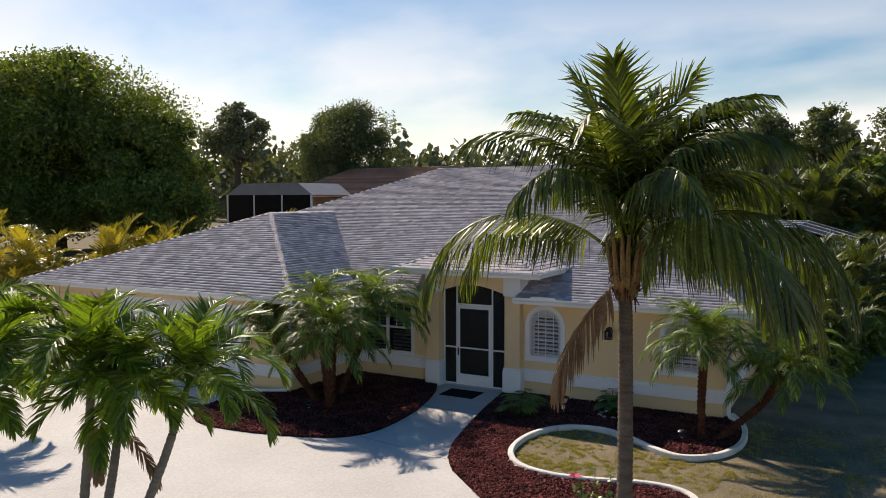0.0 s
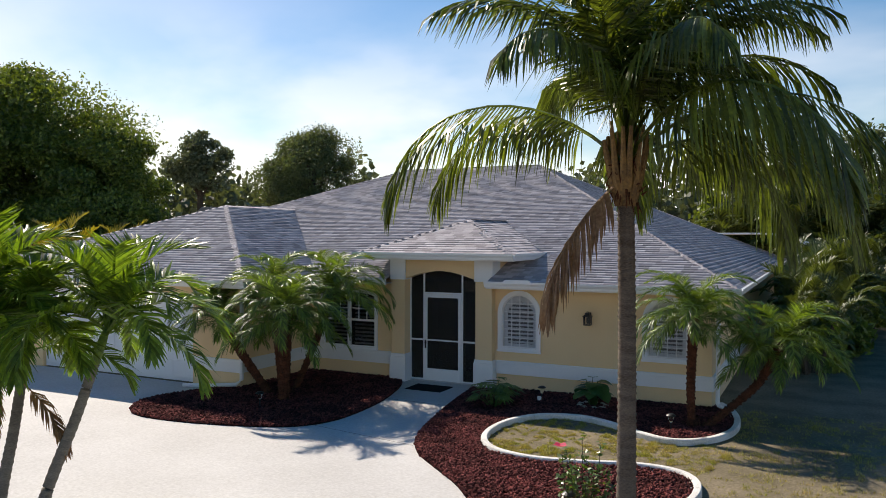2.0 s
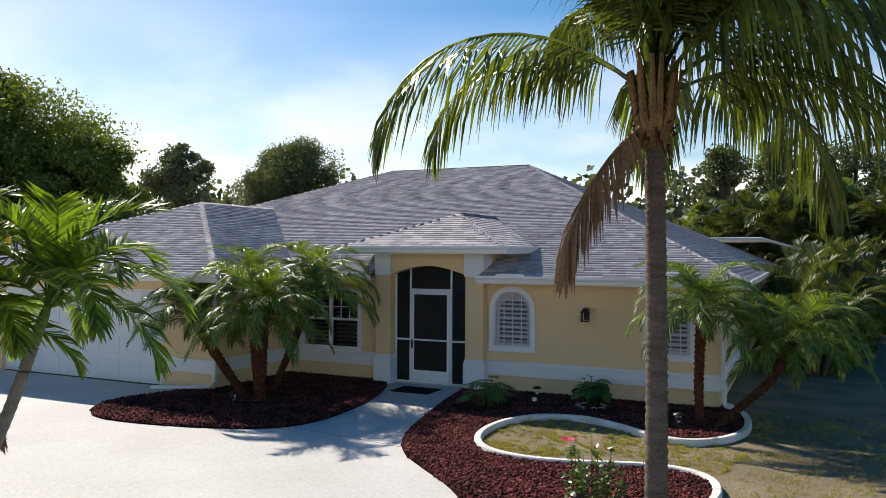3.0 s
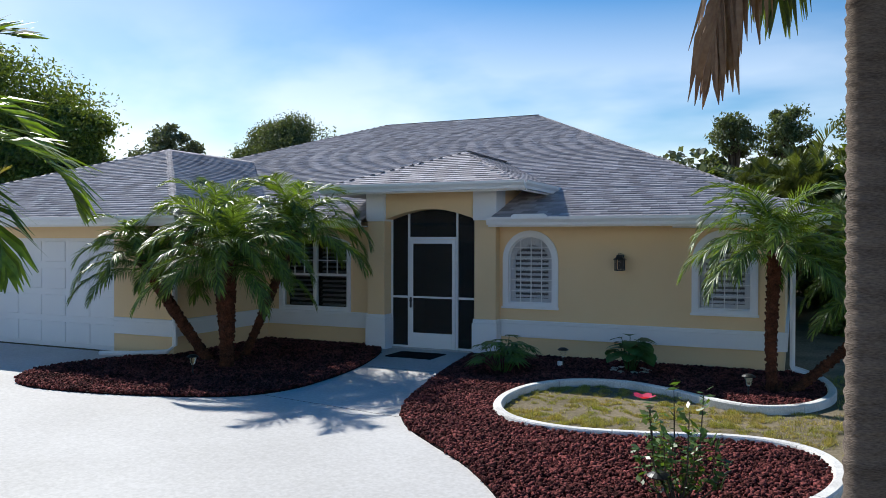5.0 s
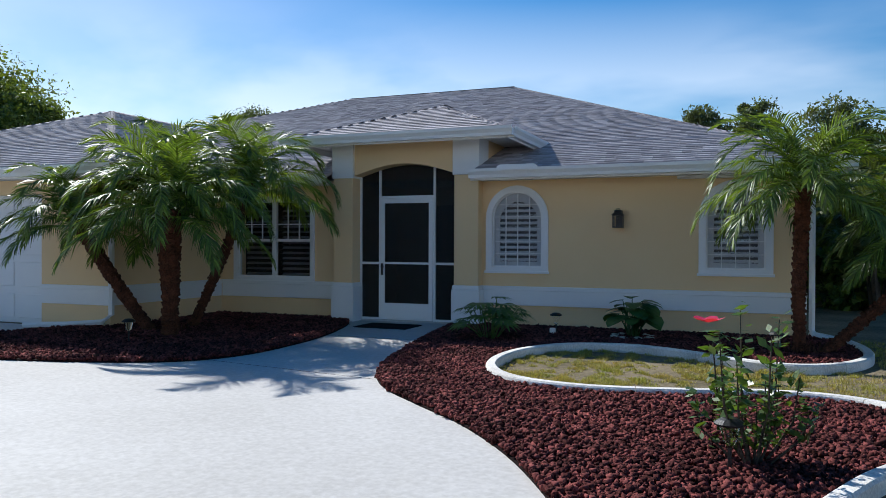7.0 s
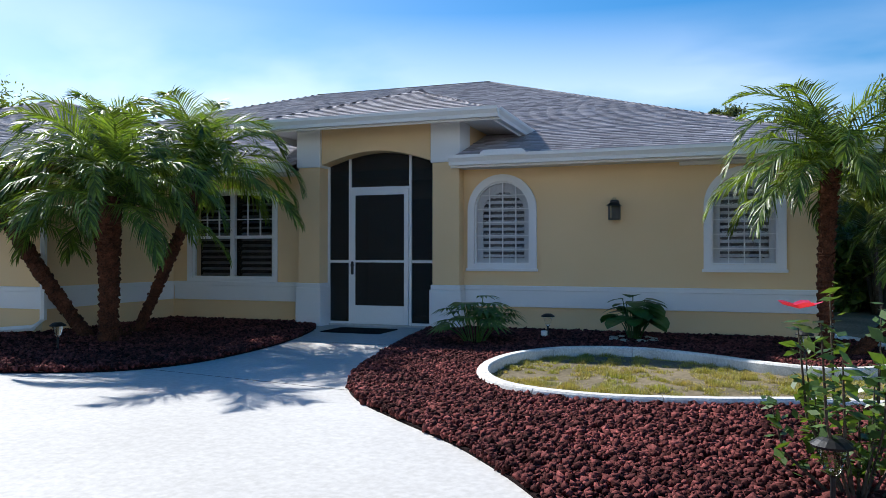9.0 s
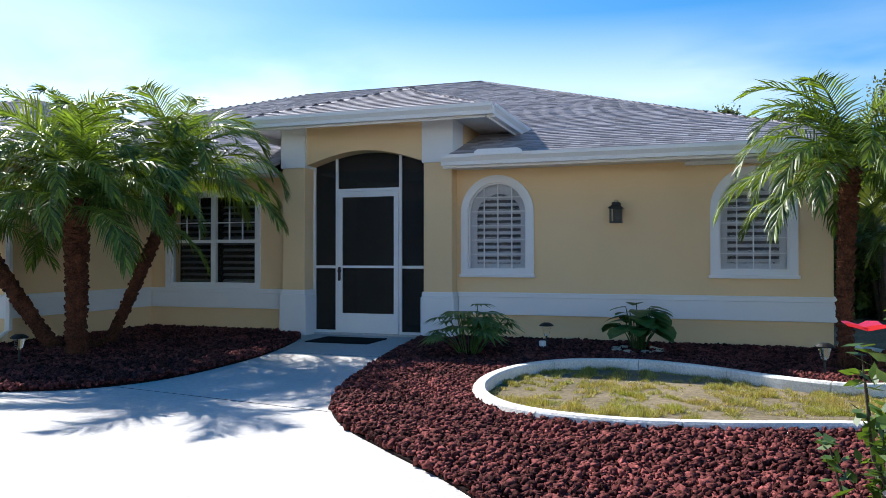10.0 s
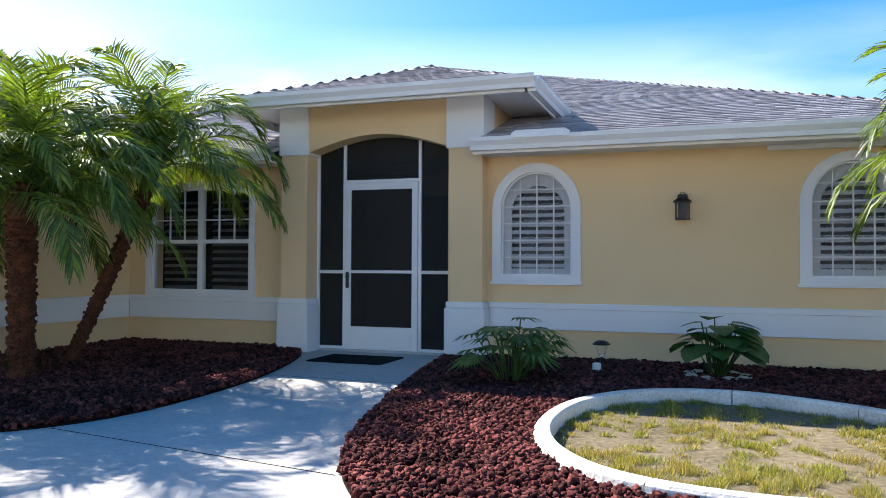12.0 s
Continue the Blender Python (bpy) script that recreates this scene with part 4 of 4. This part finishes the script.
for px, py in ((EX, EY), (BX, BY)):
    bm = bmesh.new()
    for i in range(40):
        a, q = random.uniform(0, 6.28), random.uniform(0.06, 0.17)
        o = Vector((px + q * math.cos(a), py + q * math.sin(a), 0))
        tube(bm, [o + Vector((0, 0, 0.03)), o + Vector((random.uniform(-.05, .05), random.uniform(-.05, .05), random.uniform(0.06, 0.22)))], [0.014, 0.006], 4)
    part("root_mat", bm, COIR, pair if px == EX else cluster, "matted root stubs at the foot", kind="stuff")

# Christmas palms by the drive
A = [frond_mesh("frond_feather", BRIGHT, 1.5, rise, droop, 42, 0.44, 0.036, hang, 50 + i, 0.42, 0.16) for i, (rise, droop, hang) in enumerate(((78, 95, 0.3), (60, 125, 0.45), (40, 125, 0.6), (16, 100, 0.9)))]
A_DEAD = frond_mesh("frond_dead", DEAD, 1.0, -40, 45, 40, 0.3, 0.03, 2.0, 60)
adonidia = thing("christmas_palm", (-0.3, -11.2, 0), "clump of bright green feather palms with slim grey stems", "palm tree")
for b, t, cnt, sd in (((0.42, -10.85), (1.0, -10.45, 2.08), 17, 3), ((-0.12, -11.1), (0.02, -11.0, 2.25), 17, 5), ((0.10, -11.0), (0.22, -10.75, 1.85), 14, 8), ((-1.2, -11.5), (-1.1, -11.65, 2.2), 16, 9)):
    bp, tp = Vector((*b, -0.02)), Vector(t)
    part("trunk", trunk_mesh([tuple(bp), tuple(bp.lerp(tp, 0.35) + Vector((-0.02, 0, 0.06))), tuple(bp.lerp(tp, 0.72)), tuple(tp)], 0.065, 0.05, 24, PALE, 1.5, 0.01, sd, 10), PALE, adonidia, smooth=True)
    bm = bmesh.new()
    d = (tp - bp).normalized()
    tube(bm, [tp, tp + d * 0.25, tp + d * 0.5], [0.052, 0.05, 0.02], 8)
    part("crownshaft", bm, BRIGHT, adonidia, "smooth green crownshaft", smooth=True)
    crown(adonidia, A, tuple(tp + d * 0.42), cnt, sd, 0.6, (0.85, 1.05))
lone_palm = thing("christmas_palm", (-7.6, -8.3, 0), "single feather palm with slim grey stem beside the drive", "palm tree")
part("trunk", trunk_mesh([(-7.6, -8.3, -0.05), (-7.55, -8.3, 0.7), (-7.4, -8.27, 1.4), (-7.3, -8.25, 2.0)], 0.065, 0.05, 24, PALE, 1.5, 0.01, 13, 10), PALE, lone_palm, smooth=True)
crown(lone_palm, A, (-7.3, -8.25, 2.1), 20, 13, 0.6, (0.95, 1.15))
add_frond(adonidia, A_DEAD, (0.26, -10.75, 1.85), 20, 0.9, 0, "dry reddish-brown frond hanging down")
add_frond(adonidia, A_DEAD, (0.05, -11.0, 2.0), 330, 0.8, 0, "dry reddish-brown frond hanging down")

# areca hedges
def areca(mat, seed):
    return [frond_mesh("frond_areca", mat, 1.9, rise, droop, 26, 0.48, 0.05, hang, seed + i, 0.5, 0.15) for i, (rise, droop, hang) in enumerate(((82, 60, 0.3), (66, 100, 0.6), (45, 110, 0.9)))]


def areca_clump(at, height, meshes, n, seed, label, group):
    r = random.Random(seed)
    t = thing("areca_palm", (at[0], at[1], 0), label, "palm tree", group)
    bm = bmesh.new()
    tops = []
    for i in range(7):
        a, q = r.uniform(0, 6.28), r.uniform(0.15, 0.9)
        h = height * r.uniform(0.45, 0.72)
        top = Vector((at[0] + q * math.cos(a), at[1] + q * math.sin(a), h))
        tops.append(top)
        tube(bm, [(at[0] + 0.3 * q * math.cos(a), at[1] + 0.3 * q * math.sin(a), -0.05), tuple(top)], [0.06, 0.04], 6)
    part("stem", bm, WOOD, t, kind="stuff")
    for i in range(n):
        top = tops[i % 7] - Vector((0, 0, r.uniform(0, 0.6 * height * 0.5)))
        add_frond(t, meshes[min(int(r.random() * 3), 2)], top, r.uniform(0, 360), r.uniform(0.8, 1.25) * height / 4.6, r.uniform(-15, 15))
    return t


AY, AG = areca(YELLOW, 70), areca(ARECA, 80)
random.seed(21)
for i in range(15):
    areca_clump((-16.5 + random.uniform(-.7, .7) + 0.06 * i, -4.5 + i * 2.0), random.uniform(3.8, 4.6), AY, 46, 100 + i, "yellow-green areca palm in a hedge row", "areca hedge beside the garage")
for i in range(11):
    areca_clump((3.5 + i * 1.75 + random.uniform(-.4, .4), 29.5 + random.uniform(-.6, .6)), random.uniform(6.6, 7.6), AG, 46, 200 + i, "tall dark green areca palm in a hedge row", "areca hedge behind the lawn")
for i, (x, y, h_) in enumerate(((7.9, 7.4, 3.2), (8.3, 9.6, 3.5), (8.0, 11.8, 3.6), (8.6, 14.2, 3.8), (9.4, 16.5, 4.0), (7.7, 5.4, 2.4))):
    areca_clump((x, y), h_, AG, 52, 300 + i, "yellow-green areca palm by the house side", "arecas by the side wall")

# ---- trees ----


def tree(name, at, height, width, count, mat, seed, label, leaf=0.2, low=0.25, group="", lumps=26, squash=1.0):
    r = np.random.default_rng(seed)
    t = thing(name, (at[0], at[1], 0), label, "tree", group)
    bm = bmesh.new()
    th = height * low
    tube(bm, [(at[0], at[1], -0.1), (at[0] + 0.1, at[1], th), (at[0], at[1] + 0.1, height * 0.75)], [height * 0.03, height * 0.022, height * 0.006], 8)
    cs = []
    for i in range(lumps):
        a, q, h = r.uniform(0, 6.28), math.sqrt(r.uniform(0, 1)), r.uniform(0, 1)
        rad = width / 2 * (math.sin(math.pi * (0.18 + 0.74 * h)) ** 0.8)
        c = np.array([at[0] + rad * 0.8 * q * math.cos(a), at[1] + rad * 0.8 * q * math.sin(a), th + (height - th) * (0.08 + 0.84 * h)])
        cs.append((c, width * r.uniform(0.06, 0.17)))
        if i % 2 == 0:
            tube(bm, [(at[0], at[1], th * 0.8 + (c[2] - th) * 0.4), tuple((c + np.array([at[0], at[1], c[2]])) / 2 + np.array([0, 0, -0.2])), tuple(c)], [height * 0.011, height * 0.007, height * 0.002], 5)
    part("trunk", bm, WOOD, t, "grey-brown trunk and limbs")
    per = count // lumps
    vs = []
    for c, rr in cs:
        d = r.normal(size=(per, 3))
        d /= np.linalg.norm(d, axis=1)[:, None]
        p = c + d * rr * (r.uniform(0.25, 1, (per, 1)) ** 0.45) * np.array([1.15, 1.15, 0.85 * squash]) * r.uniform(0.75, 1.25, (per, 1))
        u = r.normal(size=(per, 3))
        u /= np.linalg.norm(u, axis=1)[:, None]
        w = np.cross(u, r.normal(size=(per, 3)))
        w /= np.linalg.norm(w, axis=1)[:, None] + 1e-9
        s = leaf * r.uniform(0.6, 1.3, (per, 1))
        vs.append(np.stack([p - u * s, p + w * s * 0.45, p + u * s, p - w * s * 0.45], 1).reshape(-1, 3))
    v = np.concatenate(vs) - np.array([at[0], at[1], 0])
    ob = new("crown", mesh_of("crown", v, np.arange(len(v)).reshape(-1, 4), mat))
    ob.parent = t
    tagged(ob, "dense leaf clumps", kind="stuff")
    return t


tree("oak_tree", (-55.5, 27.0, 0), 17.6, 24, 190000, LEAF, 1, "large dense dark green broadleaf tree", 0.19, 0.10, lumps=80)
tree("oak_tree", (-44, 28.1, 0), 12.0, 12, 55000, LEAF, 2, "bright green broadleaf tree at the edge of the larger one", 0.17, 0.08, lumps=70)
tree("oak_tree", (-65.8, 14.6, 0), 18, 24, 40000, LEAF, 3, "large dense dark green broadleaf tree", 0.36, 0.08, lumps=90)
tree("laurel_tree", (-51.7, 65.8, 0), 17.0, 17, 80000, LEAF_GREY, 4, "grey-green broadleaf tree behind the roof", 0.17, 0.16, lumps=70)
tree("pine_tree", (-102, 98, 0), 24, 15, 9000, LEAF_FAR, 5, "far tall pine with a flat open crown", 0.4, 0.5, lumps=40)
tree("pine_tree", (-90, 108, 0), 19, 10, 6000, LEAF_FAR, 6, "far tall pine with a flat open crown", 0.4, 0.45, lumps=30)
for i, (x, y, h, w_) in enumerate(((2.2, 46, 11.4, 5), (5.5, 48, 12.2, 6), (11, 50, 12.0, 8), (18, 48, 13.5, 9), (26, 42, 13, 10))):
    tree("gum_tree", (x, y, 0), h, w_, 13000, LEAF_GREY, 10 + i, "thin grey-green tree behind the hedge", 0.15, 0.3, "trees behind the hedge", 60)
for i in range(7):
    tree("laurel_tree", (3.0 + i * 3.2, 32.5 + (i % 2), 0), 6.2 + (i % 3) * 0.5, 6.0, 11000, LEAF, 30 + i, "dense dark green tree behind the areca hedge", 0.26, 0.03, "trees behind the hedge", 30)

for i, (x, y, h) in enumerate(((7.7, 6.3, 1.7), (8.2, 8.6, 2.2), (7.9, 11.0, 2.4), (8.4, 13.6, 2.6), (9.2, 16.2, 2.8), (10.6, 18.2, 2.6), (7.5, 16.4, 2.4), (7.4, 13.4, 2.2), (8.9, 20.8, 2.2), (10.9, 21.4, 2.2), (12.9, 22, 2.2), (14.9, 22.6, 2.2))):
    tree("laurel_shrub", (x, y, 0), h, 2.6, 6000, LEAF, 50 + i, "low dense dark shrub under the arecas", 0.12, 0.02, "shrubs by the side wall", 24)

# far woods along the horizon
r = np.random.default_rng(77)
vs = []
for i in range(230):
    a = radians(-75 + 150 * (i + r.uniform(0, 1)) / 230)
    d = r.uniform(165, 250)
    c0 = np.array([8 - d * math.sin(a + 0.35), -15 + d * math.cos(a + 0.35), 0])
    h, w_ = r.uniform(13, 22), r.uniform(8, 15)
    m = 260
    q = r.normal(size=(m, 3))
    q /= np.linalg.norm(q, axis=1)[:, None]
    p = c0 + np.array([0, 0, h * 0.5]) + q * np.array([w_ / 2, w_ / 2, h * 0.5]) * r.uniform(0.6, 1.1, (m, 1))
    u = r.normal(size=(m, 3))
    w = np.cross(u, r.normal(size=(m, 3)))
    s = 1.0 / (np.linalg.norm(u, axis=1)[:, None]) * r.uniform(0.6, 1.2, (m, 1))
    s2 = 0.8 / (np.linalg.norm(w, axis=1)[:, None] + 1e-9)
    vs.append(np.stack([p - u * s, p + w * s2, p + u * s, p - w * s2], 1).reshape(-1, 3))
v = np.concatenate(vs)
tagged(new("far_woods", mesh_of("far_woods", v, np.arange(len(v)).reshape(-1, 4), LEAF_FAR)), "far belt of dark green woods on the horizon", "woods", kind="stuff")

# neighbour's house
NX, NY = -31.0, 31.0
nb = thing("neighbour_house", (NX, NY, 0), "neighbour's low house with a clay tile roof and screened porch", "house")
part("wall", boxed(NX - 4, NX + 14, NY + 3, NY + 14, 0, 4.4), LINEN, nb)
ra, rb = Vector((NX - 1, NY + 8.5, 7.0)), Vector((NX + 10, NY + 8.5, 7.0))
e0 = [Vector(p) for p in ((NX - 5, NY + 2, 4.4), (NX + 15, NY + 2, 4.4), (NX + 15, NY + 15, 4.4), (NX - 5, NY + 15, 4.4))]
bm = bmesh.new()
for q in ((e0[0], e0[1], rb, ra), (e0[1], e0[2], rb), (e0[2], e0[3], ra, rb), (e0[3], e0[0], ra)):
    bm.faces.new([bm.verts.new(p) for p in q])
nroof = part("roof", bm, TILE, nb, "terracotta tile hip roof")
rowsv, rowsf = [], []
for k in range(26):
    s = k / 26
    pa, pb = e0[0].lerp(ra, s), e0[1].lerp(rb, s)
    up = Vector((0, -0.37, 0.93)) * 0.07
    b0 = len(rowsv)
    rowsv += [pa, pb, pb + up, pa + up, e0[0].lerp(ra, s + 1 / 26), e0[1].lerp(rb, s + 1 / 26)]
    rowsf += [(b0, b0 + 1, b0 + 2, b0 + 3), (b0 + 3, b0 + 2, b0 + 5, b0 + 4)]
ob = new("tile_course", mesh_of("tile_course", [tuple(p - Vector((NX, NY, 0))) for p in rowsv], np.array(rowsf), TILE))
ob.parent = nroof
ob.location = (0, 0, 0)
nroof.location = (0, 0, 0)
tagged(ob, kind="stuff")
porch = part("porch_roof", prism(bmesh.new(), [(NX - 5, 4.6), (NX + 3.5, 4.6), (NX + 2.2, 5.5), (NX - 3.5, 5.5)], NY - 3, NY + 2), GREYROOF, nb, "grey hipped screen porch roof")
for x in (NX - 5, NX - 2.2, NX + 0.6, NX + 3.4):
    part("post", boxed(x - 0.06, x + 0.06, NY - 3.02, NY - 2.9, 0, 4.6), ALU, nb)
part("porch_screen", boxed(NX - 4.9, NX + 3.3, NY - 2.96, NY - 2.94, 0, 4.6), SCREEN, nb)
nb.scale = (1.4, 1.4, 1.4)
nb.location = (-46.8, 50.3, -1.2)

# pool cage behind the house
cage = thing("pool_cage", (6, 20, 0), "screened pool cage with white aluminium frame behind the house", "pool cage")
for y in (17.6, 20.6, 23.6, 26.6):
    bm = bmesh.new()
    tube(bm, [(8.3, y, 0), (8.3, y, 2.9), (6.0, y, 3.6), (3, y, 3.6)], 0.03, 4)
    part("frame", bm, ALU, cage)
for x, z in ((8.3, 2.9), (6.0, 3.6), (7.15, 3.25), (3, 3.6)):
    bm = bmesh.new()
    tube(bm, [(x, 17.6, z), (x, 26.6, z)], 0.025, 4)
    part("beam", bm, ALU, cage)
for q in ([(8.3, 17.6, 0), (8.3, 26.6, 0), (8.3, 26.6, 2.9), (8.3, 17.6, 2.9)], [(8.3, 17.6, 2.9), (8.3, 26.6, 2.9), (6, 26.6, 3.6), (6, 17.6, 3.6)], [(6, 17.6, 3.6), (6, 26.6, 3.6), (3, 26.6, 3.6), (3, 17.6, 3.6)]):
    bm = bmesh.new()
    bm.faces.new([bm.verts.new(p) for p in q])
    part("mesh_panel", bm, SHEER, cage)

# low wall at the side yard
part_wall = lone("garden_wall", boxed(13.5, 40, 27, 27.3, -0.05, 1.0, bevel=0.02), LINEN, "low pale garden wall beyond the side lawn", "wall")

# ---- small things ----
lantern = thing("wall_lantern", (3.52, YF, 1.7), "black metal wall lantern with clear glass on the stucco", "lantern")
LXc, LYc = 3.52, YF - 0.12
b = boxed(LXc - 0.05, LXc + 0.05, YF - 0.02, YF, 1.60, 1.84, bevel=0.006)
box(b, LXc - 0.015, LXc + 0.015, YF - 0.12, YF - 0.02, 1.80, 1.825)
part("backplate", b, BLACK, lantern)
bm = bmesh.new()
bmesh.ops.create_cone(bm, cap_ends=True, segments=4, radius1=0.135, radius2=0.055, depth=0.05, matrix=Matrix.Translation((LXc, LYc, 1.785)) @ Matrix.Rotation(radians(45), 4, "Z"))
box(bm, LXc - 0.05, LXc + 0.05, LYc - 0.05, LYc + 0.05, 1.80, 1.84, bevel=0.01)
tube(bm, [(LXc - 0.022, LYc, 1.835), (LXc - 0.02, LYc, 1.865), (LXc + 0.02, LYc, 1.865), (LXc + 0.022, LYc, 1.835)], 0.005, 5)
part("cap", bm, BLACK, lantern)
bm = boxed(LXc - 0.075, LXc + 0.075, LYc - 0.075, LYc + 0.075, 1.575, 1.595, bevel=0.004)
for sx in (-1, 1):
    for sy in (-1, 1):
        box(bm, LXc + sx * 0.066 - 0.007, LXc + sx * 0.066 + 0.007, LYc + sy * 0.066 - 0.007, LYc + sy * 0.066 + 0.007, 1.59, 1.77)
part("cage", bm, BLACK, lantern)
part("glass", boxed(LXc - 0.058, LXc + 0.058, LYc - 0.058, LYc + 0.058, 1.596, 1.765), LAMP_GLASS, lantern, "clear glass")


def garden_light(x, y):
    t = thing("garden_light", (0, 0, 0), "black solar garden light with clear lens on a stake", "garden light", "solar lights in the beds")
    bm = bmesh.new()
    tube(bm, [(0, 0, -0.05), (0, 0, 0.16), (0, 0, 0.17)], [0.011, 0.011, 0.02], 8)
    part("stake", bm, BLACK, t)
    bm = bmesh.new()
    tube(bm, [(0, 0, 0.17), (0, 0, 0.19), (0, 0, 0.285)], [0.02, 0.035, 0.058], 12)
    part("lens", bm, LAMP_GLASS, t, "clear ribbed lens")
    bm = bmesh.new()
    tube(bm, [(0, 0, 0.285), (0, 0, 0.295), (0, 0, 0.315), (0, 0, 0.325)], [0.085, 0.088, 0.06, 0.04], 14)
    part("cap", bm, BLACK, t, "black cap with solar panel")
    t.location = (x, y, 0.03)
    return t


first = garden_light(2.78, -1.0)
for x, y in ((5.24, -7.14), (5.62, -2.35), (-2.05, -4.1)):
    copy_thing(first, pose(x, y, 0.03))

bm = bmesh.new()
tube(bm, [(2.74, -1.04, 0.03), (2.74, -1.04, 0.135), (2.74, -1.04, 0.14)], [0.042, 0.042, 0.034], 14)
lone("white_cap", bm, ALU, "short white plastic pipe cap beside the garden light", "pipe cap")


def leafy(name, at, label, category, mat, leaves, seed, shape):
    """A low plant of stalks that each end in one broad or cut leaf."""
    r = random.Random(seed)
    t = thing(name, (*at, 0.03), label, category)
    for i in range(leaves):
        a, lean, L = r.uniform(0, 6.28), r.uniform(0.25, 1.0), r.uniform(0.55, 1.0)
        bm = bmesh.new()
        o = Vector((math.cos(a), math.sin(a), 0))
        tip = Vector((*at, 0.03)) + o * lean * shape["spread"] + Vector((0, 0, shape["height"] * L * (0.86 - 0.36 * lean)))
        b0 = Vector((*at, -0.02)) + o * 0.04
        tube(bm, [b0, b0.lerp(tip, 0.5) + Vector((0, 0, 0.04)), tip], 0.006, 4)
        size = shape["size"] * r.uniform(0.75, 1.2)
        fwd = (o + Vector((0, 0, -0.35 + 0.5 * (1 - lean)))).normalized()
        sd = fwd.cross(Vector((0, 0, 1))).normalized()
        up = sd.cross(fwd)
        if shape["cut"]:
            for k in range(-4, 5):
                d = (fwd * math.cos(k * 0.33) + sd * math.sin(k * 0.33)).normalized()
                ln = size * (1 - 0.085 * abs(k)) * r.uniform(0.85, 1.1)
                n_ = up.cross(d) * size * 0.075
                q = [tip, tip + d * ln * 0.55 + n_ + up * 0.01, tip + d * ln - up * size * 0.12, tip + d * ln * 0.55 - n_ + up * 0.01]
                bm.faces.new([bm.verts.new(p) for p in q])
        else:
            outline = [(0, 0), (0.06, 0.38), (0.4, 0.5), (0.75, 0.33), (1.0, 0.0)]
            mid_ = [bm.verts.new(tip + fwd * size * u + up * size * (0.10 * u - 0.28 * u * u)) for u, _ in outline]
            for sg in (1, -1):
                ed = [bm.verts.new(tip + fwd * size * u + sd * sg * size * w_ + up * size * (0.10 * u - 0.28 * u * u + 0.10 * w_)) for u, w_ in outline[1:-1]]
                ch = [mid_[0]] + ed + [mid_[-1]]
                for k in range(len(ch) - 1):
                    q = [ch[k], ch[k + 1], mid_[k + 1], mid_[k]]
                    uniq = list(dict.fromkeys(q))
                    if len(uniq) >= 3:
                        bm.faces.new(uniq)
        part("leaf", bm, mat, t)
    return t


leafy("philodendron", (2.1, -1.95), "bright green cut-leaf philodendron in the lava rock", "plant", SHRUB, 34, 3, dict(spread=0.44, height=0.80, size=0.31, cut=True))
leafy("broad_leaf_plant", (3.85, -1.0), "dark green broad-leaf plant ringed with pale stones", "plant", HOSTA, 40, 4, dict(spread=0.28, height=0.78, size=0.25, cut=False))
for i in range(9):
    a = 2 * math.pi * i / 9 + 0.2
    bm = bmesh.new()
    bmesh.ops.create_icosphere(bm, subdivisions=2, radius=0.06, matrix=Matrix.Translation((3.85 + 0.26 * math.cos(a), -1.0 + 0.26 * math.sin(a), 0.06)) @ Matrix.Diagonal((1.2, 0.9, 0.6, 1)))
    for v_ in bm.verts:
        v_.co += Vector((random.uniform(-1, 1), random.uniform(-1, 1), random.uniform(-1, 1))) * 0.008
    lone("edging_stone", bm, STONE, "pale limestone lump round the plant", "stone", "stones round the plant")

hib = thing("hibiscus", (5.36, -6.95, 0.03), "sparse young hibiscus shrub with one pink bloom in the lava rock", "shrub")
r = random.Random(9)
bm, lv = bmesh.new(), []
for i in range(17):
    a, q, h = r.uniform(0, 6.28), r.uniform(0.05, 0.36), r.uniform(0.4, 1.0)
    top = Vector((5.36 + q * math.cos(a), -6.95 + q * math.sin(a), h))
    b0 = Vector((5.36 + 0.1 * q * math.cos(a), -6.95 + 0.1 * q * math.sin(a), 0.0))
    m_ = b0.lerp(top, 0.5) + Vector((0.3 * q * math.cos(a), 0.3 * q * math.sin(a), 0))
    tube(bm, [b0, m_, top], [0.009, 0.007, 0.003], 5)
    for k in range(32):
        s = r.uniform(0.3, 1.05)
        p = (b0.lerp(m_, s * 2) if s < 0.5 else m_.lerp(top, s * 2 - 1)) + Vector((r.uniform(-.05, .05), r.uniform(-.05, .05), r.uniform(-.02, .03)))
        lv.append(p)
part("branch", bm, WOOD, hib, kind="stuff")
bm = bmesh.new()
for p in lv:
    u = Vector((r.gauss(0, 1), r.gauss(0, 1), r.gauss(0, 0.5))).normalized() * r.uniform(0.026, 0.055)
    w = u.cross(Vector((r.gauss(0, .4), r.gauss(0, .4), 1))).normalized() * u.length * 0.55
    bm.faces.new([bm.verts.new(q) for q in (p - u, p + w * 0.9, p + u, p - w * 0.9)])
part("leaf", bm, SHRUB, hib, kind="stuff")
bm = bmesh.new()
fc = Vector((5.12, -7.1, 0.88))
for k in range(5):
    a = k * 1.2566
    d = Vector((math.cos(a), math.sin(a), 0.35)).normalized()
    n_ = Vector((-math.sin(a), math.cos(a), 0)) * 0.045
    bm.faces.new([bm.verts.new(p) for p in (fc, fc + d * 0.05 + n_, fc + d * 0.095 + n_ * 0.4, fc + d * 0.095 - n_ * 0.4, fc + d * 0.05 - n_)])
part("bloom", bm, PETAL, hib, "pink hibiscus bloom")
